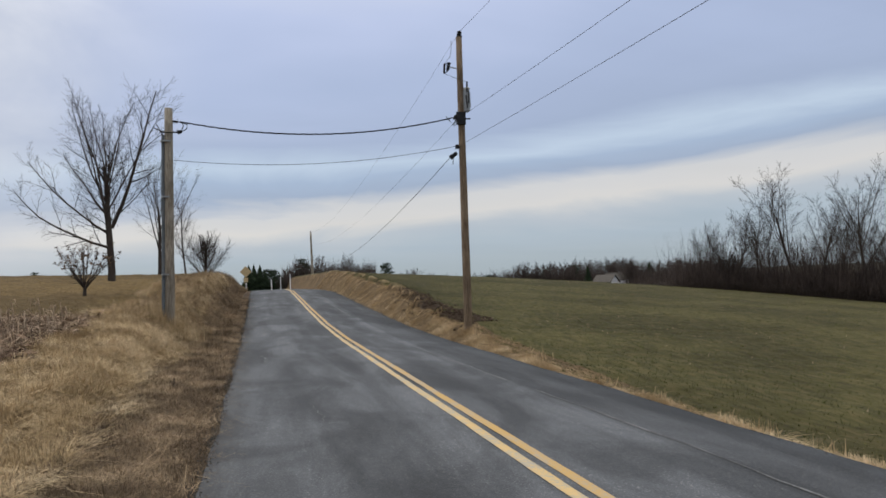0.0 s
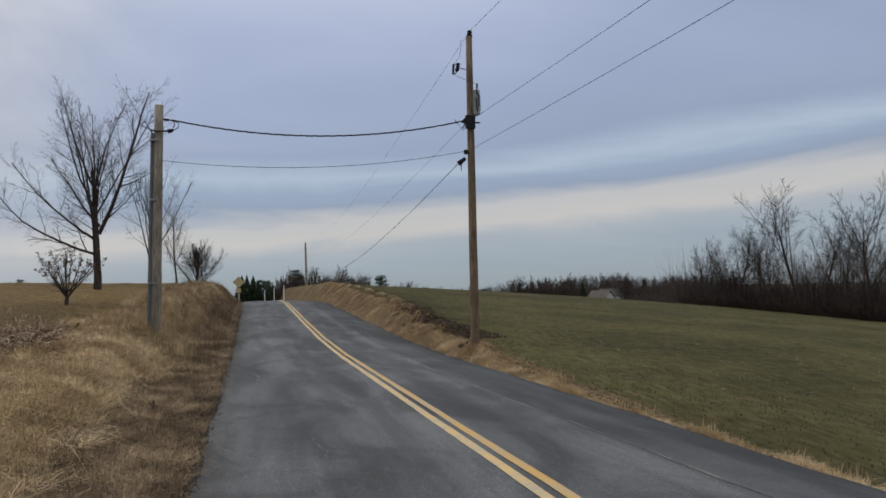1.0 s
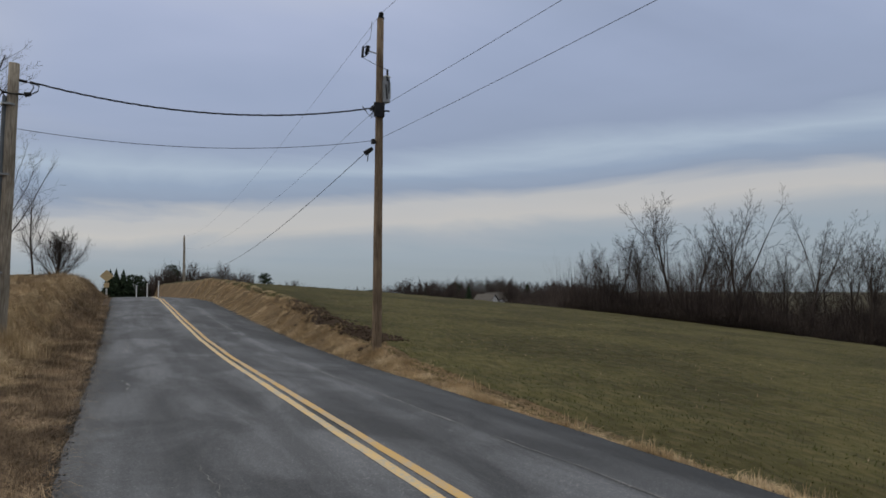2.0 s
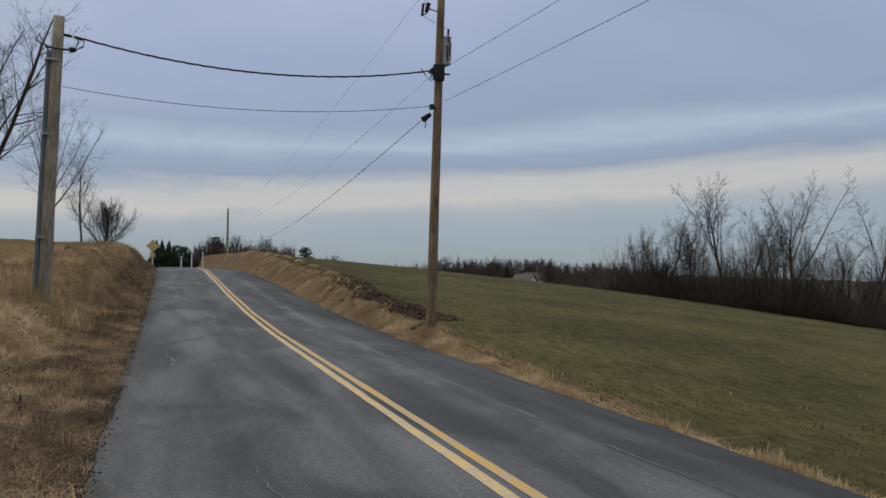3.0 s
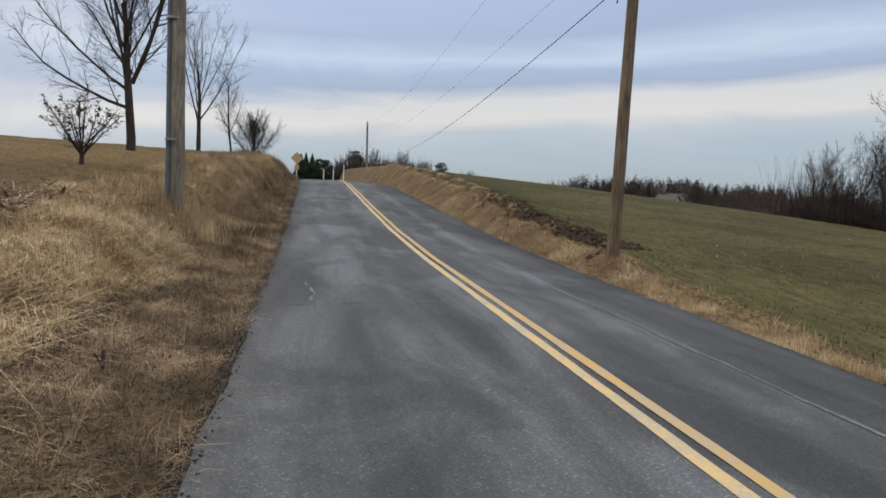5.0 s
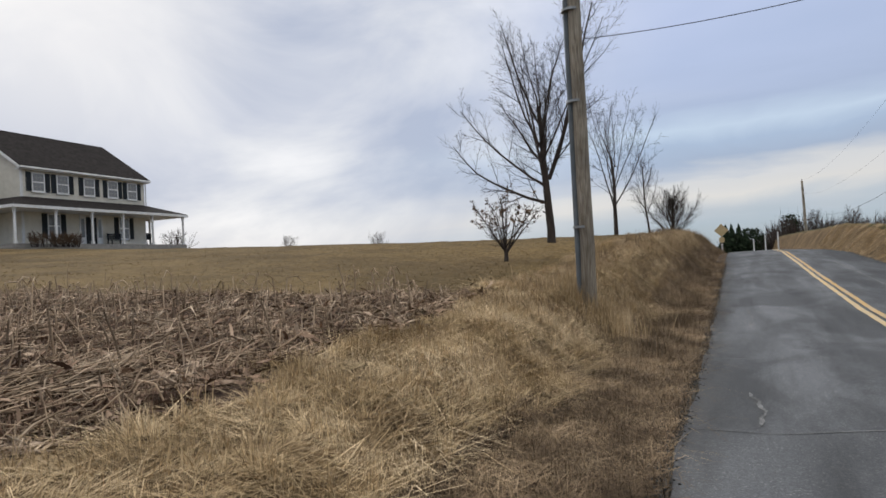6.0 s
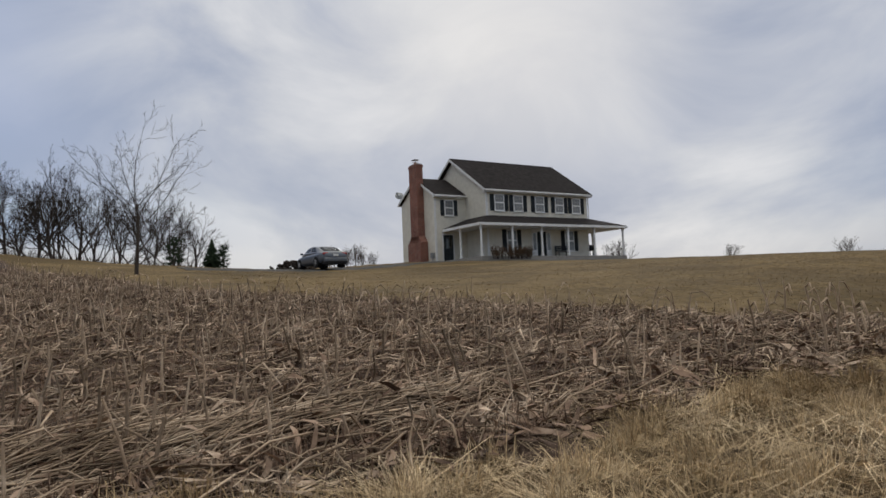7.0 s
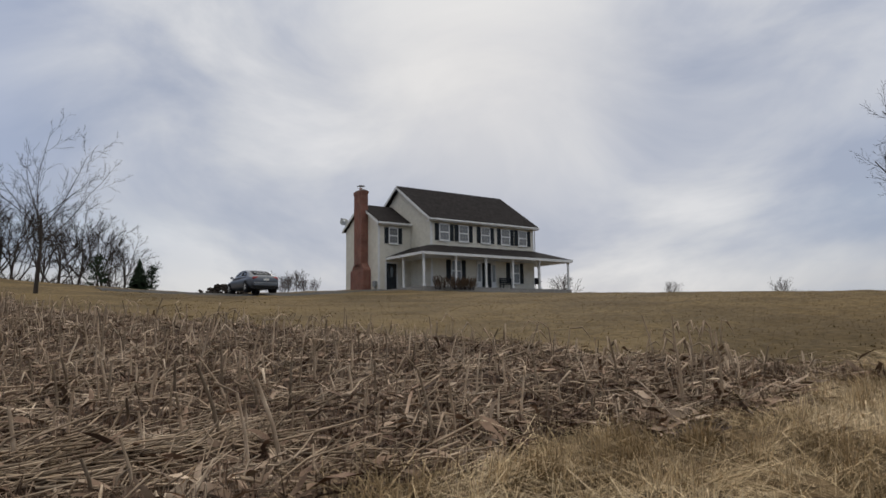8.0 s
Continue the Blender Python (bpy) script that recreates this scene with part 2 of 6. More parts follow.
M = dict(
    asphalt=asphalt_material(),
    yellow=paint_material("yellow_paint", (0.52, 0.335, 0.12), (0.40, 0.33, 0.24), 0.48),
    yellow_pale=paint_material("faded_yellow_paint", (0.60, 0.42, 0.19), (0.40, 0.36, 0.28), 0.49),
    # soil brown, darkened to carry the shading of clods and lips
    clod=material("shaded_soil", [(0.03, 0.021, 0.015), (0.075, 0.052, 0.036)], 9, 0.95, bump=0.6, bump_scale=30),
    pale=paint_material("pale_seam", (0.19, 0.19, 0.19), (0.085, 0.085, 0.086), 0.52),
    gravel=material("gravel", [(0.035, 0.034, 0.034), (0.075, 0.072, 0.068), (0.14, 0.132, 0.12)], 40, 0.95, bump=0.8, bump_scale=90, big=0.2),
    verge=material("verge_soil", [(0.06, 0.040, 0.023), (0.14, 0.095, 0.05), (0.24, 0.165, 0.092)], 14, 0.95, bump=0.8, bump_scale=45, big=0.3, big_scale=0.7),
    shoulder=material("shoulder_soil", [(0.040, 0.027, 0.019), (0.10, 0.068, 0.044), (0.19, 0.135, 0.088)], 18, 0.95, bump=0.8, bump_scale=60, big=0.3, big_scale=0.9),
    soil=material("stubble_soil", [(0.035, 0.023, 0.017), (0.085, 0.057, 0.042), (0.16, 0.112, 0.082)], 16, 0.95, bump=0.9, bump_scale=40, big=0.3, big_scale=0.5),
    lawn=material("lawn_turf", [(0.085, 0.058, 0.025), (0.135, 0.092, 0.04), (0.18, 0.125, 0.057)], 7, 0.95, bump=0.6, bump_scale=30, big=0.3, big_scale=0.22),
    field=material("winter_wheat_soil", [(0.050, 0.043, 0.019), (0.070, 0.064, 0.024), (0.108, 0.088, 0.042)], 6, 0.95, bump=0.9, bump_scale=22, stretch=(1, 0.35, 1), big=0.28, big_scale=0.2),
    far=material("far_land", [(0.05, 0.046, 0.028), (0.075, 0.064, 0.038)], 0.05, 0.95),
    dry=material("dry_grass", [(0.31, 0.212, 0.108), (0.47, 0.348, 0.20), (0.63, 0.50, 0.33)], 1.1, 0.8, island=0.42, big=0.16, big_scale=1.1),
    brown=material("brown_grass", [(0.10, 0.071, 0.045), (0.212, 0.152, 0.095), (0.39, 0.29, 0.188)], 1.6, 0.85, island=0.55, big=0.25, big_scale=0.8),
    turf=material("lawn_grass", [(0.115, 0.078, 0.032), (0.165, 0.113, 0.048), (0.215, 0.148, 0.068)], 0.5, 0.85, island=0.3, big=0.3, big_scale=0.2),
    wheat=material("wheat_sprouts", [(0.048, 0.060, 0.016), (0.078, 0.088, 0.024), (0.135, 0.124, 0.047)], 0.5, 0.8, island=0.5, big=0.25, big_scale=0.15),
    straw=material("corn_straw", [(0.15, 0.105, 0.068), (0.30, 0.222, 0.152), (0.52, 0.41, 0.30)], 2.0, 0.8, island=0.5),
    husk=material("corn_litter", [(0.085, 0.051, 0.036), (0.21, 0.142, 0.098), (0.44, 0.34, 0.25)], 2.0, 0.85, island=0.6),
    bark=material("bark", [(0.035, 0.028, 0.024), (0.07, 0.056, 0.047)], 9, 0.95, bump=0.7, bump_scale=26, stretch=(1, 1, 0.25)),
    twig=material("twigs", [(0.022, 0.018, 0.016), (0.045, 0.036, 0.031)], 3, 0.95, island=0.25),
    brush=material("brush_twigs", [(0.046, 0.036, 0.032), (0.085, 0.066, 0.057)], 0.4, 0.95, island=0.35),
    deadleaf=material("withered_leaves", [(0.07, 0.045, 0.03), (0.14, 0.09, 0.055)], 3, 0.9, island=0.35),
    needle=material("needles", [(0.012, 0.022, 0.012), (0.03, 0.045, 0.022)], 2, 0.9, island=0.35),
    pole=material("pole_wood", [(0.10, 0.07, 0.046), (0.19, 0.138, 0.092), (0.28, 0.21, 0.145)], 7, 0.9, bump=0.7, bump_scale=30, stretch=(6, 6, 0.35), big=0.25, big_scale=1.1),
    pole_grey=material("weathered_pole_wood", [(0.15, 0.125, 0.095), (0.27, 0.235, 0.185), (0.37, 0.33, 0.27)], 7, 0.9, bump=0.7, bump_scale=30, stretch=(6, 6, 0.35), big=0.25, big_scale=1.1),
    conduit=material("grey_conduit", [(0.10, 0.115, 0.125), (0.15, 0.165, 0.175)], 3, 0.55),
    steel=material("galvanised_steel", [(0.20, 0.21, 0.21), (0.33, 0.34, 0.34)], 5, 0.5, metal=0.6),
    black=material("black_rubber", [(0.012, 0.012, 0.013), (0.025, 0.025, 0.027)], 8, 0.6),
    cable=material("cable", [(0.02, 0.02, 0.022), (0.04, 0.04, 0.043)], 4, 0.6),
    siding=lapped_material("cream_siding", ((0.60, 0.57, 0.49), (0.68, 0.65, 0.565)), 0.115, 0.7, 0.5),
    trim=material("white_trim", [(0.62, 0.62, 0.61), (0.74, 0.74, 0.73)], 3, 0.6, big=0.06),
    roof=lapped_material("dark_shingles", ((0.017, 0.014, 0.014), (0.030, 0.026, 0.025)), 0.11, 0.92, 0.7, 2, 0.22),
    shutter=material("dark_shutter", [(0.018, 0.022, 0.026), (0.03, 0.035, 0.04)], 4, 0.6),
    glass=glass_material("window_glass", (0.16, 0.17, 0.18), 0.12),
    darkglass=glass_material("dark_glass", (0.015, 0.018, 0.02)),
    brick=brick_material(),
    concrete=material("concrete", [(0.26, 0.25, 0.235), (0.36, 0.35, 0.33)], 4, 0.9, bump=0.3, bump_scale=40),
    deck=material("porch_deck", [(0.20, 0.19, 0.18), (0.29, 0.28, 0.26)], 4, 0.85),
    car=glass_material("car_paint", (0.075, 0.085, 0.105), 0.3),
    rim=material("alloy_rim", [(0.35, 0.35, 0.36), (0.45, 0.45, 0.46)], 4, 0.35, metal=0.8),
    lamp=glass_material("red_lens", (0.28, 0.012, 0.012), 0.2),
    yellow_sign=material("sign_yellow", [(0.42, 0.32, 0.17), (0.50, 0.39, 0.22)], 6, 0.6),
    white=material("white_post", [(0.6, 0.6, 0.58), (0.7, 0.7, 0.68)], 5, 0.7),
    stone=material("stone", [(0.05, 0.045, 0.04), (0.12, 0.11, 0.10)], 5, 0.95, bump=0.6, bump_scale=20, ob_random=0.3),
    terracotta=material("terracotta", [(0.28, 0.12, 0.07), (0.36, 0.17, 0.10)], 5, 0.85),
)


# ---------- mesh helpers ----------
def link(name, me, mat, parent=None, label=""):
    if mat is not None:
        me.materials.append(mat)
    ob = new(name, me)
    ob.parent = parent
    return tagged(ob, label)


def part(name, bm, mat, parent=None, label="", smooth=False):
    me = bpy.data.meshes.new(name)
    bmesh.ops.recalc_face_normals(bm, faces=bm.faces)
    bm.to_mesh(me)
    bm.free()
    if smooth:
        me.polygons.foreach_set("use_smooth", [True] * len(me.polygons))
    return link(name, me, mat, parent, label)


def fast_mesh(name, verts, faces):
    """Mesh from arrays; faces all with the same number of corners."""
    verts, faces = np.asarray(verts, np.float32), np.asarray(faces, np.int32)
    me = bpy.data.meshes.new(name)
    k = faces.shape[1]
    me.vertices.add(len(verts))
    me.vertices.foreach_set("co", verts.ravel())
    me.loops.add(faces.size)
    me.loops.foreach_set("vertex_index", faces.ravel())
    me.polygons.add(len(faces))
    me.polygons.foreach_set("loop_start", np.arange(0, faces.size, k, dtype=np.int32))
    me.update(calc_edges=True)
    return me


def holder(name, m, label, category, group=""):
    e = new(name)
    e.matrix_world = m
    e.empty_display_size = 0.2
    return tagged(e, label, category, group)


def box(bm, x0, y0, z0, x1, y1, z1, bevel=0.0):
    r = bmesh.ops.create_cube(bm, size=1.0, matrix=Matrix.Translation(((x0 + x1) / 2, (y0 + y1) / 2, (z0 + z1) / 2)) @ Matrix.Diagonal((x1 - x0, y1 - y0, z1 - z0, 1)))
    if bevel:
        es = {e for v in r["verts"] for e in v.link_edges}
        bmesh.ops.bevel(bm, geom=list(es), offset=bevel, segments=1, affect="EDGES")
    return bm


def boxed(x0, y0, z0, x1, y1, z1, bevel=0.0):
    return box(bmesh.new(), x0, y0, z0, x1, y1, z1, bevel)


def rod(bm, a, b, r0, r1=None, sides=10):
    a, b = Vector(a), Vector(b)
    d = b - a
    m = Matrix.Translation((a + b) / 2) @ d.to_track_quat("Z", "Y").to_matrix().to_4x4()
    bmesh.ops.create_cone(bm, cap_ends=True, segments=sides, radius1=r0, radius2=r0 if r1 is None else r1, depth=d.length, matrix=m)
    return bm


def prism(bm, outline, axis, a, b):
    """Outline of (p, q) pairs drawn out along an axis (0 or 1) from a to b; q is up."""
    put = (lambda p, q, w: (w, p, q)) if axis == 0 else (lambda p, q, w: (p, w, q))
    lo = [bm.verts.new(put(p, q, a)) for p, q in outline]
    hi = [bm.verts.new(put(p, q, b)) for p, q in outline]
    bm.faces.new(lo)
    bm.faces.new(hi[::-1])
    for i in range(len(outline)):
        j = (i + 1) % len(outline)
        bm.faces.new((lo[i], hi[i], hi[j], lo[j]))
    return bm


def tubes(lines, sides=5, sides_thin=3, thin=0.012):
    """Vertices and triangles of tapered tubes along (points, radii) lines."""
    groups = {}
    for pts, rad in lines:
        groups.setdefault((len(pts), sides if rad[0] > thin else sides_thin), []).append((pts, rad))
    V, F, base = [], [], 0
    for (n, k), some in groups.items():
        p = np.array([q for q, _ in some], float)
        r = np.array([q for _, q in some], float)
        t = np.gradient(p, axis=1)
        t /= np.linalg.norm(t, axis=2)[..., None] + 1e-9
        ref = np.where((np.abs(t[:, :1, 2:]) < 0.8), np.array([0.0, 0.0, 1.0]), np.array([1.0, 0.0, 0.0]))
        u = np.cross(t, np.broadcast_to(ref, t.shape))
        u /= np.linalg.norm(u, axis=2)[..., None] + 1e-9
        w = np.cross(t, u)
        ang = np.arange(k) * 2 * np.pi / k
        ring = p[:, :, None, :] + r[:, :, None, None] * (np.cos(ang)[:, None] * u[:, :, None, :] + np.sin(ang)[:, None] * w[:, :, None, :])
        V.append(ring.reshape(-1, 3))
        i = np.arange(n - 1)[:, None] * k + np.arange(k)[None, :]
        j = np.arange(n - 1)[:, None] * k + (np.arange(k)[None, :] + 1) % k
        quad = np.stack([i, j, j + k, i + k], -1).reshape(-1, 4)
        F.append((quad[None] + (np.arange(len(some)) * n * k)[:, None, None]).reshape(-1, 4) + base)
        base += len(some) * n * k
    return np.concatenate(V), np.concatenate(F)


# ---------- the lie of the land ----------
def ease(a, b, x):
    t = np.clip((x - a) / (b - a), 0, 1)
    return t * t * (3 - 2 * t)


def road_z(y):
    return np.interp(y, [-400, -60, 0, 18, 23, 31, 37, 46, 56, 75, 110, 400], [-2, -0.3, 0.02, 0.04, 0.13, 0.43, 0.70, 1.06, 1.13, 0.9, 0.2, -3])


def crown_z(x, y):
    d = np.asarray(x) - 2.5
    return road_z(y) + 0.02 - np.where(d > 0, 0.058 * d, -0.012 * d)


def plateau(x, y):
    b = np.interp(y, [-60, -20, 0, 8, 16, 25, 31, 43, 60, 120], [-0.9, -0.5, 0.1, 0.5, 0.88, 1.45, 1.97, 2.45, 2.2, 0.2])
    s = np.interp(y, [-40, 4, 11, 21, 37, 52, 65, 120], [0.13, 0.115, 0.090, 0.064, 0.041, -0.003, -0.018, -0.02])
    d = -x - 5
    d = np.where(d > 42, 42 + (d - 42) * 0.1, d)
    return b + s * d + 0.3 * np.exp(-((x + 44) / 9) ** 2 - ((y - 38) / 12) ** 2)


def crop(x, y):
    ye = np.where(y > 45, 45 + 15 * (1 - np.exp(-np.clip(y - 45, 0, 400) / 15)), y)
    xe = np.minimum(x, 60)
    return -0.57 - 0.05 * xe - 0.0006 * xe * xe - 0.05 * np.maximum(x - 60, 0) + 0.0611 * np.maximum(ye, -40)


def turf_lip(y):
    return -1.60 + 0.13 * np.sin(y * 0.9 + 0.8) + 0.07 * np.sin(y * 2.3) + 0.04 * np.sin(y * 5.9 + 1.0)


def soil_lip(y):
    return 6.28 + 0.5 * ease(24, 36, y) + 0.10 * np.sin(y * 1.7) + 0.07 * np.sin(y * 4.1 + 0.5)


def land(x, y):
    x, y = np.asarray(x, float), np.asarray(y, float)
    r = road_z(y)
    up = plateau(x, y)
    start = -1.55 + 0.75 * ease(18, 34, y)
    k = ease(0, 1, (start - x) / (0.75 + 0.75 * np.clip(up - r - 0.3, 0, 2)))
    zl = (r - 0.06 + 0.10 * np.clip(-0.3 - x, 0, 1.2)) * (1 - k) + up * k
    k2 = ease(5.15, 6.35 + 0.6 * ease(20, 35, y), x)
    bank = 0.16 * np.exp(-((x - 6.9) / 1.3) ** 2) * ease(20, 30, y) * (1 - ease(60, 75, y))
    zr = (r - 0.20) * (1 - k2) + crop(x, y) * k2 + bank
    z = np.where(x < 2.5, zl, zr)
    # broken lip of turf above the mown shoulder, and of soil above the far ditch
    e = turf_lip(y)
    z = z + ease(14, 20, 34 - y) * (0.05 * ease(0.05, -0.05, x - e) - 0.045 * np.exp(-((x - e - 0.07) / 0.06) ** 2))
    f = soil_lip(y)
    z = z + ease(17.5, 20, y) * (1 - ease(44, 52, y)) * (0.12 * ease(-0.10, 0.06, x - f) * ease(1.2, 0.3, x - f) - 0.09 * np.exp(-((x - f + 0.12) / 0.10) ** 2))
    z = np.where((x > -0.28) & (x < 5.12), r - 0.30, z)
    far = ease(95, 210, np.hypot(x, y - 30))
    return z * (1 - far) - (2.5 + 5.0 * ease(25, 90, x)) * far


def corn_edge(x):
    """Far edge of the stubble, as y for each x."""
    return np.interp(x, [-60, -30, -24, -20.8, -14, -9, -5, -3.5], [2.0, 7.5, 10.6, 10.9, 14.5, 16.8, 17.9, 18.4])


def in_corn(x, y):
    return (x < -3.56 + 0.22 * np.sin(y * 1.7) + 0.15 * np.sin(y * 4.3)) & (y < corn_edge(x)) & (x > -70)


def lumps(x, y):
    """Small unevenness of the soil, none beside the asphalt."""
    w = 0.35 * ease(-0.45, -0.8, x) + 0.65 * ease(-1.2, -2.0, x) + ease(5.4, 6.4, x)
    tuft = ease(-1.5, -2.0, x) * ease(-5.5, -4.0, x) * (0.030 * np.sin(x * 8.3 + 2.1 * np.sin(y * 3.7)) * np.sin(y * 7.1 + 1.9 * np.sin(x * 5.3)) + 0.022 * np.sin(x * 14.1 - y * 6.3) * np.sin(y * 12.7 + x * 4.9))
    return tuft + w * (0.035 * np.sin(x * 2.3 + 1.3 * np.sin(y * 1.1)) * np.sin(y * 1.9 + 0.7 * np.sin(x * 2.9)) + 0.02 * np.sin(x * 5.1 + y * 3.3) * np.sin(y * 4.7 - x * 2.1))


def ground_z(x, y):
    return land(x, y) + lumps(x, y)


def graded(spans):
    return np.concatenate([np.linspace(a, b, n, endpoint=False) for a, b, n in spans])


def build_ground():
    xs = np.unique(np.concatenate([graded([(-1800, -300, 10), (-300, -70, 24), (-70, -14, 56), (-14, -4, 40), (-4, -2.1, 16), (-2.1, -1.1, 26), (-1.1, 5.8, 44), (5.8, 7.4, 34), (7.4, 8, 4), (8, 20, 40), (20, 70, 50), (70, 300, 24), (300, 1801, 11)]), [-0.36, -0.3, -0.27, 5.11, 5.15, 5.3]]))
    ys = graded([(-1800, -300, 10), (-300, -40, 20), (-40, 0, 40), (0, 30, 210), (30, 70, 120), (70, 130, 60), (130, 300, 20), (300, 1801, 11)])
    X, Y = np.meshgrid(xs, ys)
    Z = ground_z(X, Y)
    nx, ny = len(xs), len(ys)
    i = (np.arange(ny - 1)[:, None] * nx + np.arange(nx - 1)[None, :]).ravel()
    me = fast_mesh("ground", np.stack([X, Y, Z], -1).reshape(-1, 3), np.stack([i, i + 1, i + nx + 1, i + nx], -1))
    cx, cy = ((X[:-1, :-1] + X[1:, 1:]) / 2).ravel(), ((Y[:-1, :-1] + Y[1:, 1:]) / 2).ravel()
    slot = np.full(len(i), 3)
    slot[cx > -3.9] = 0
    slot[(cx < -0.9) & (cy > 20 + (cx + 4) * 0.6) & (cx < -2.2)] = 3
    slot[(cx > -1.75) & (cx < 2) & (cy < 60)] = 1
    slot[(cx > -0.36) & (cx < 5.3) & (cy < 60)] = 6
    slot[in_corn(cx, cy)] = 2
    slot[cx > 6.1 + 0.6 * ease(14, 24, cy)] = 4
    # slot 7 paints the shade under the turf and soil lips as darker soil
    slot[(np.abs(cx - turf_lip(cy) - 0.05) < 0.07) & (cy > 0) & (cy < 20)] = 7
    slot[(np.abs(cx - soil_lip(cy) + 0.02) < 0.11) & (cy > 18.8) & (cy < 27) & (np.sin(cy * 1.9) > -0.5)] = 7
    slot[np.hypot(cx, cy - 30) > 170] = 5
    for k in ("verge", "shoulder", "soil", "lawn", "field", "far", "gravel", "clod"):
        me.materials.append(M[k])
    me.polygons.foreach_set("material_index", slot.astype(np.int32))
    me.polygons.foreach_set("use_smooth", np.ones(len(slot), bool))
    return tagged(new("ground", me), "rolling farmland ground of brown lawn, stubble and green winter wheat", "ground", kind="structure")


ground = build_ground()


# ---------- road ----------
def ribbon(x0, x1, y0, y1, lift, step=0.5, cols=1, wob=0.0, seed=0.0, side=0.0):
    ys = np.arange(y0, y1 + step / 2, step)
    us = np.linspace(0, 1, cols + 1)
    a = x0 + wob * (np.sin(ys * 1.7 + seed) + 0.6 * np.sin(ys * 4.1 + seed * 2) + 0.4 * np.sin(ys * 9.7 + seed * 3))
    b = x1 + wob * (np.sin(ys * 1.3 + seed + 2) + 0.6 * np.sin(ys * 3.7 + seed) + 0.4 * np.sin(ys * 8.9 + seed))
    X = a[:, None] + (b - a)[:, None] * us
    Y = np.repeat(ys[:, None], cols + 1, 1)
    Z = crown_z(X, Y) + lift
    if side:
        X = np.concatenate([X[:, :1] - 0.02, X, X[:, -1:] + 0.02], 1)
        Y = np.concatenate([Y[:, :1], Y, Y[:, -1:]], 1)
        Z = np.concatenate([Z[:, :1] - side, Z, Z[:, -1:] - side], 1)
    nc, nr = X.shape[1], len(ys)
    i = (np.arange(nr - 1)[:, None] * nc + np.arange(nc - 1)[None, :]).ravel()
    return fast_mesh("ribbon", np.stack([X, Y, Z], -1).reshape(-1, 3), np.stack([i, i + 1, i + nc + 1, i + nc], -1))


road = link("road", ribbon(-0.3, 5.15, -60, 120, 0.0, 0.25, 14, 0.02, 0.4, 0.14), M["asphalt"])
tagged(road, "worn grey asphalt country road with double yellow line", "road", kind="structure")
for x, kind in ((2.32, "yellow_pale"), (2.50, "yellow")):
    link("centre_line", ribbon(x - 0.052, x + 0.052, -60, 120, 0.005, 0.25, 1, 0.004, x * 9), M[kind], road, "worn yellow painted line")


# ---------- bare trees ----------
def grow(rng, lines, p, d, length, radius, level, spec):
    """One limb and, from it, the next finer ones."""
    n = (7, 6, 5, 3, 2)[level]
    pts, rad = [p.copy()], [radius]
    step = length / n
    wob = spec["wobble"][min(level, len(spec["wobble"]) - 1)]
    lift = spec["lift"][min(level, len(spec["lift"]) - 1)]
    tip = 0.45 if level == 0 else 0.25
    for i in range(n):
        d = d + rng.normal(0, wob, 3)
        d[2] += lift
        d = d / np.linalg.norm(d)
        p = p + d * step
        pts.append(p.copy())
        rad.append(radius * (1 - (1 - tip) * (i + 1) / n))
    lines.append((level, pts, rad))
    if level + 1 >= spec["levels"]:
        return
    kids = spec["kids"][level]
    first = spec["first"][min(level, len(spec["first"]) - 1)]
    turn0 = rng.uniform(0, 6.28)
    for i in range(kids):
        f = first + (1 - first) * (i + rng.uniform(0.1, 0.9)) / kids
        k = min(int(f * n), n - 1)
        q = pts[k] + (pts[k + 1] - pts[k]) * (f * n - k)
        axis = pts[k + 1] - pts[k]
        axis = axis / np.linalg.norm(axis)
        a = turn0 + i * 2.4 + rng.normal(0, 0.35)
        side = np.cross(axis, [0.3, 0.2, 0.93])
        side = side / (np.linalg.norm(side) + 1e-6)
        other = np.cross(axis, side)
        out = math.cos(a) * side + math.sin(a) * other
        lo, hi = spec["angle"][min(level, len(spec["angle"]) - 1)]
        ang = radians(rng.uniform(lo, hi)) * (1.15 - 0.45 * f)
        nd = axis * math.cos(ang) + out * math.sin(ang)
        rr = rad[k] * rng.uniform(*spec.get("thin", (0.36, 0.58)))
        ll = length * spec["ratio"][min(level, len(spec["ratio"]) - 1)] * rng.uniform(0.7, 1.15) * (1.1 - 0.55 * (f - first) / (1 - first + 1e-6))
        grow(rng, lines, q, nd, ll, max(rr, spec["fine"]), level + 1, spec)


BUSHY = dict(trunk=0.22, levels=4, kids=[24, 12, 8], first=[0.05, 0.15, 0.1], wobble=[0.05, 0.06, 0.08], lift=[0.02, 0.03, 0.02], angle=[(10, 58), (18, 40), (18, 40)], ratio=[3.0, 0.42, 0.45], fine=0.008, thin=(0.3, 0.5))
WOODS = dict(trunk=0.48, levels=5, kids=[9, 7, 5, 4], first=[0.42, 0.18, 0.12, 0.1], wobble=[0.05, 0.08, 0.09, 0.09], lift=[0.02, 0.05, 0.04, 0.03], angle=[(15, 46), (24, 46), (22, 44), (18, 38)], ratio=[1.0, 0.48, 0.52, 0.6], fine=0.010, thin=(0.36, 0.56))


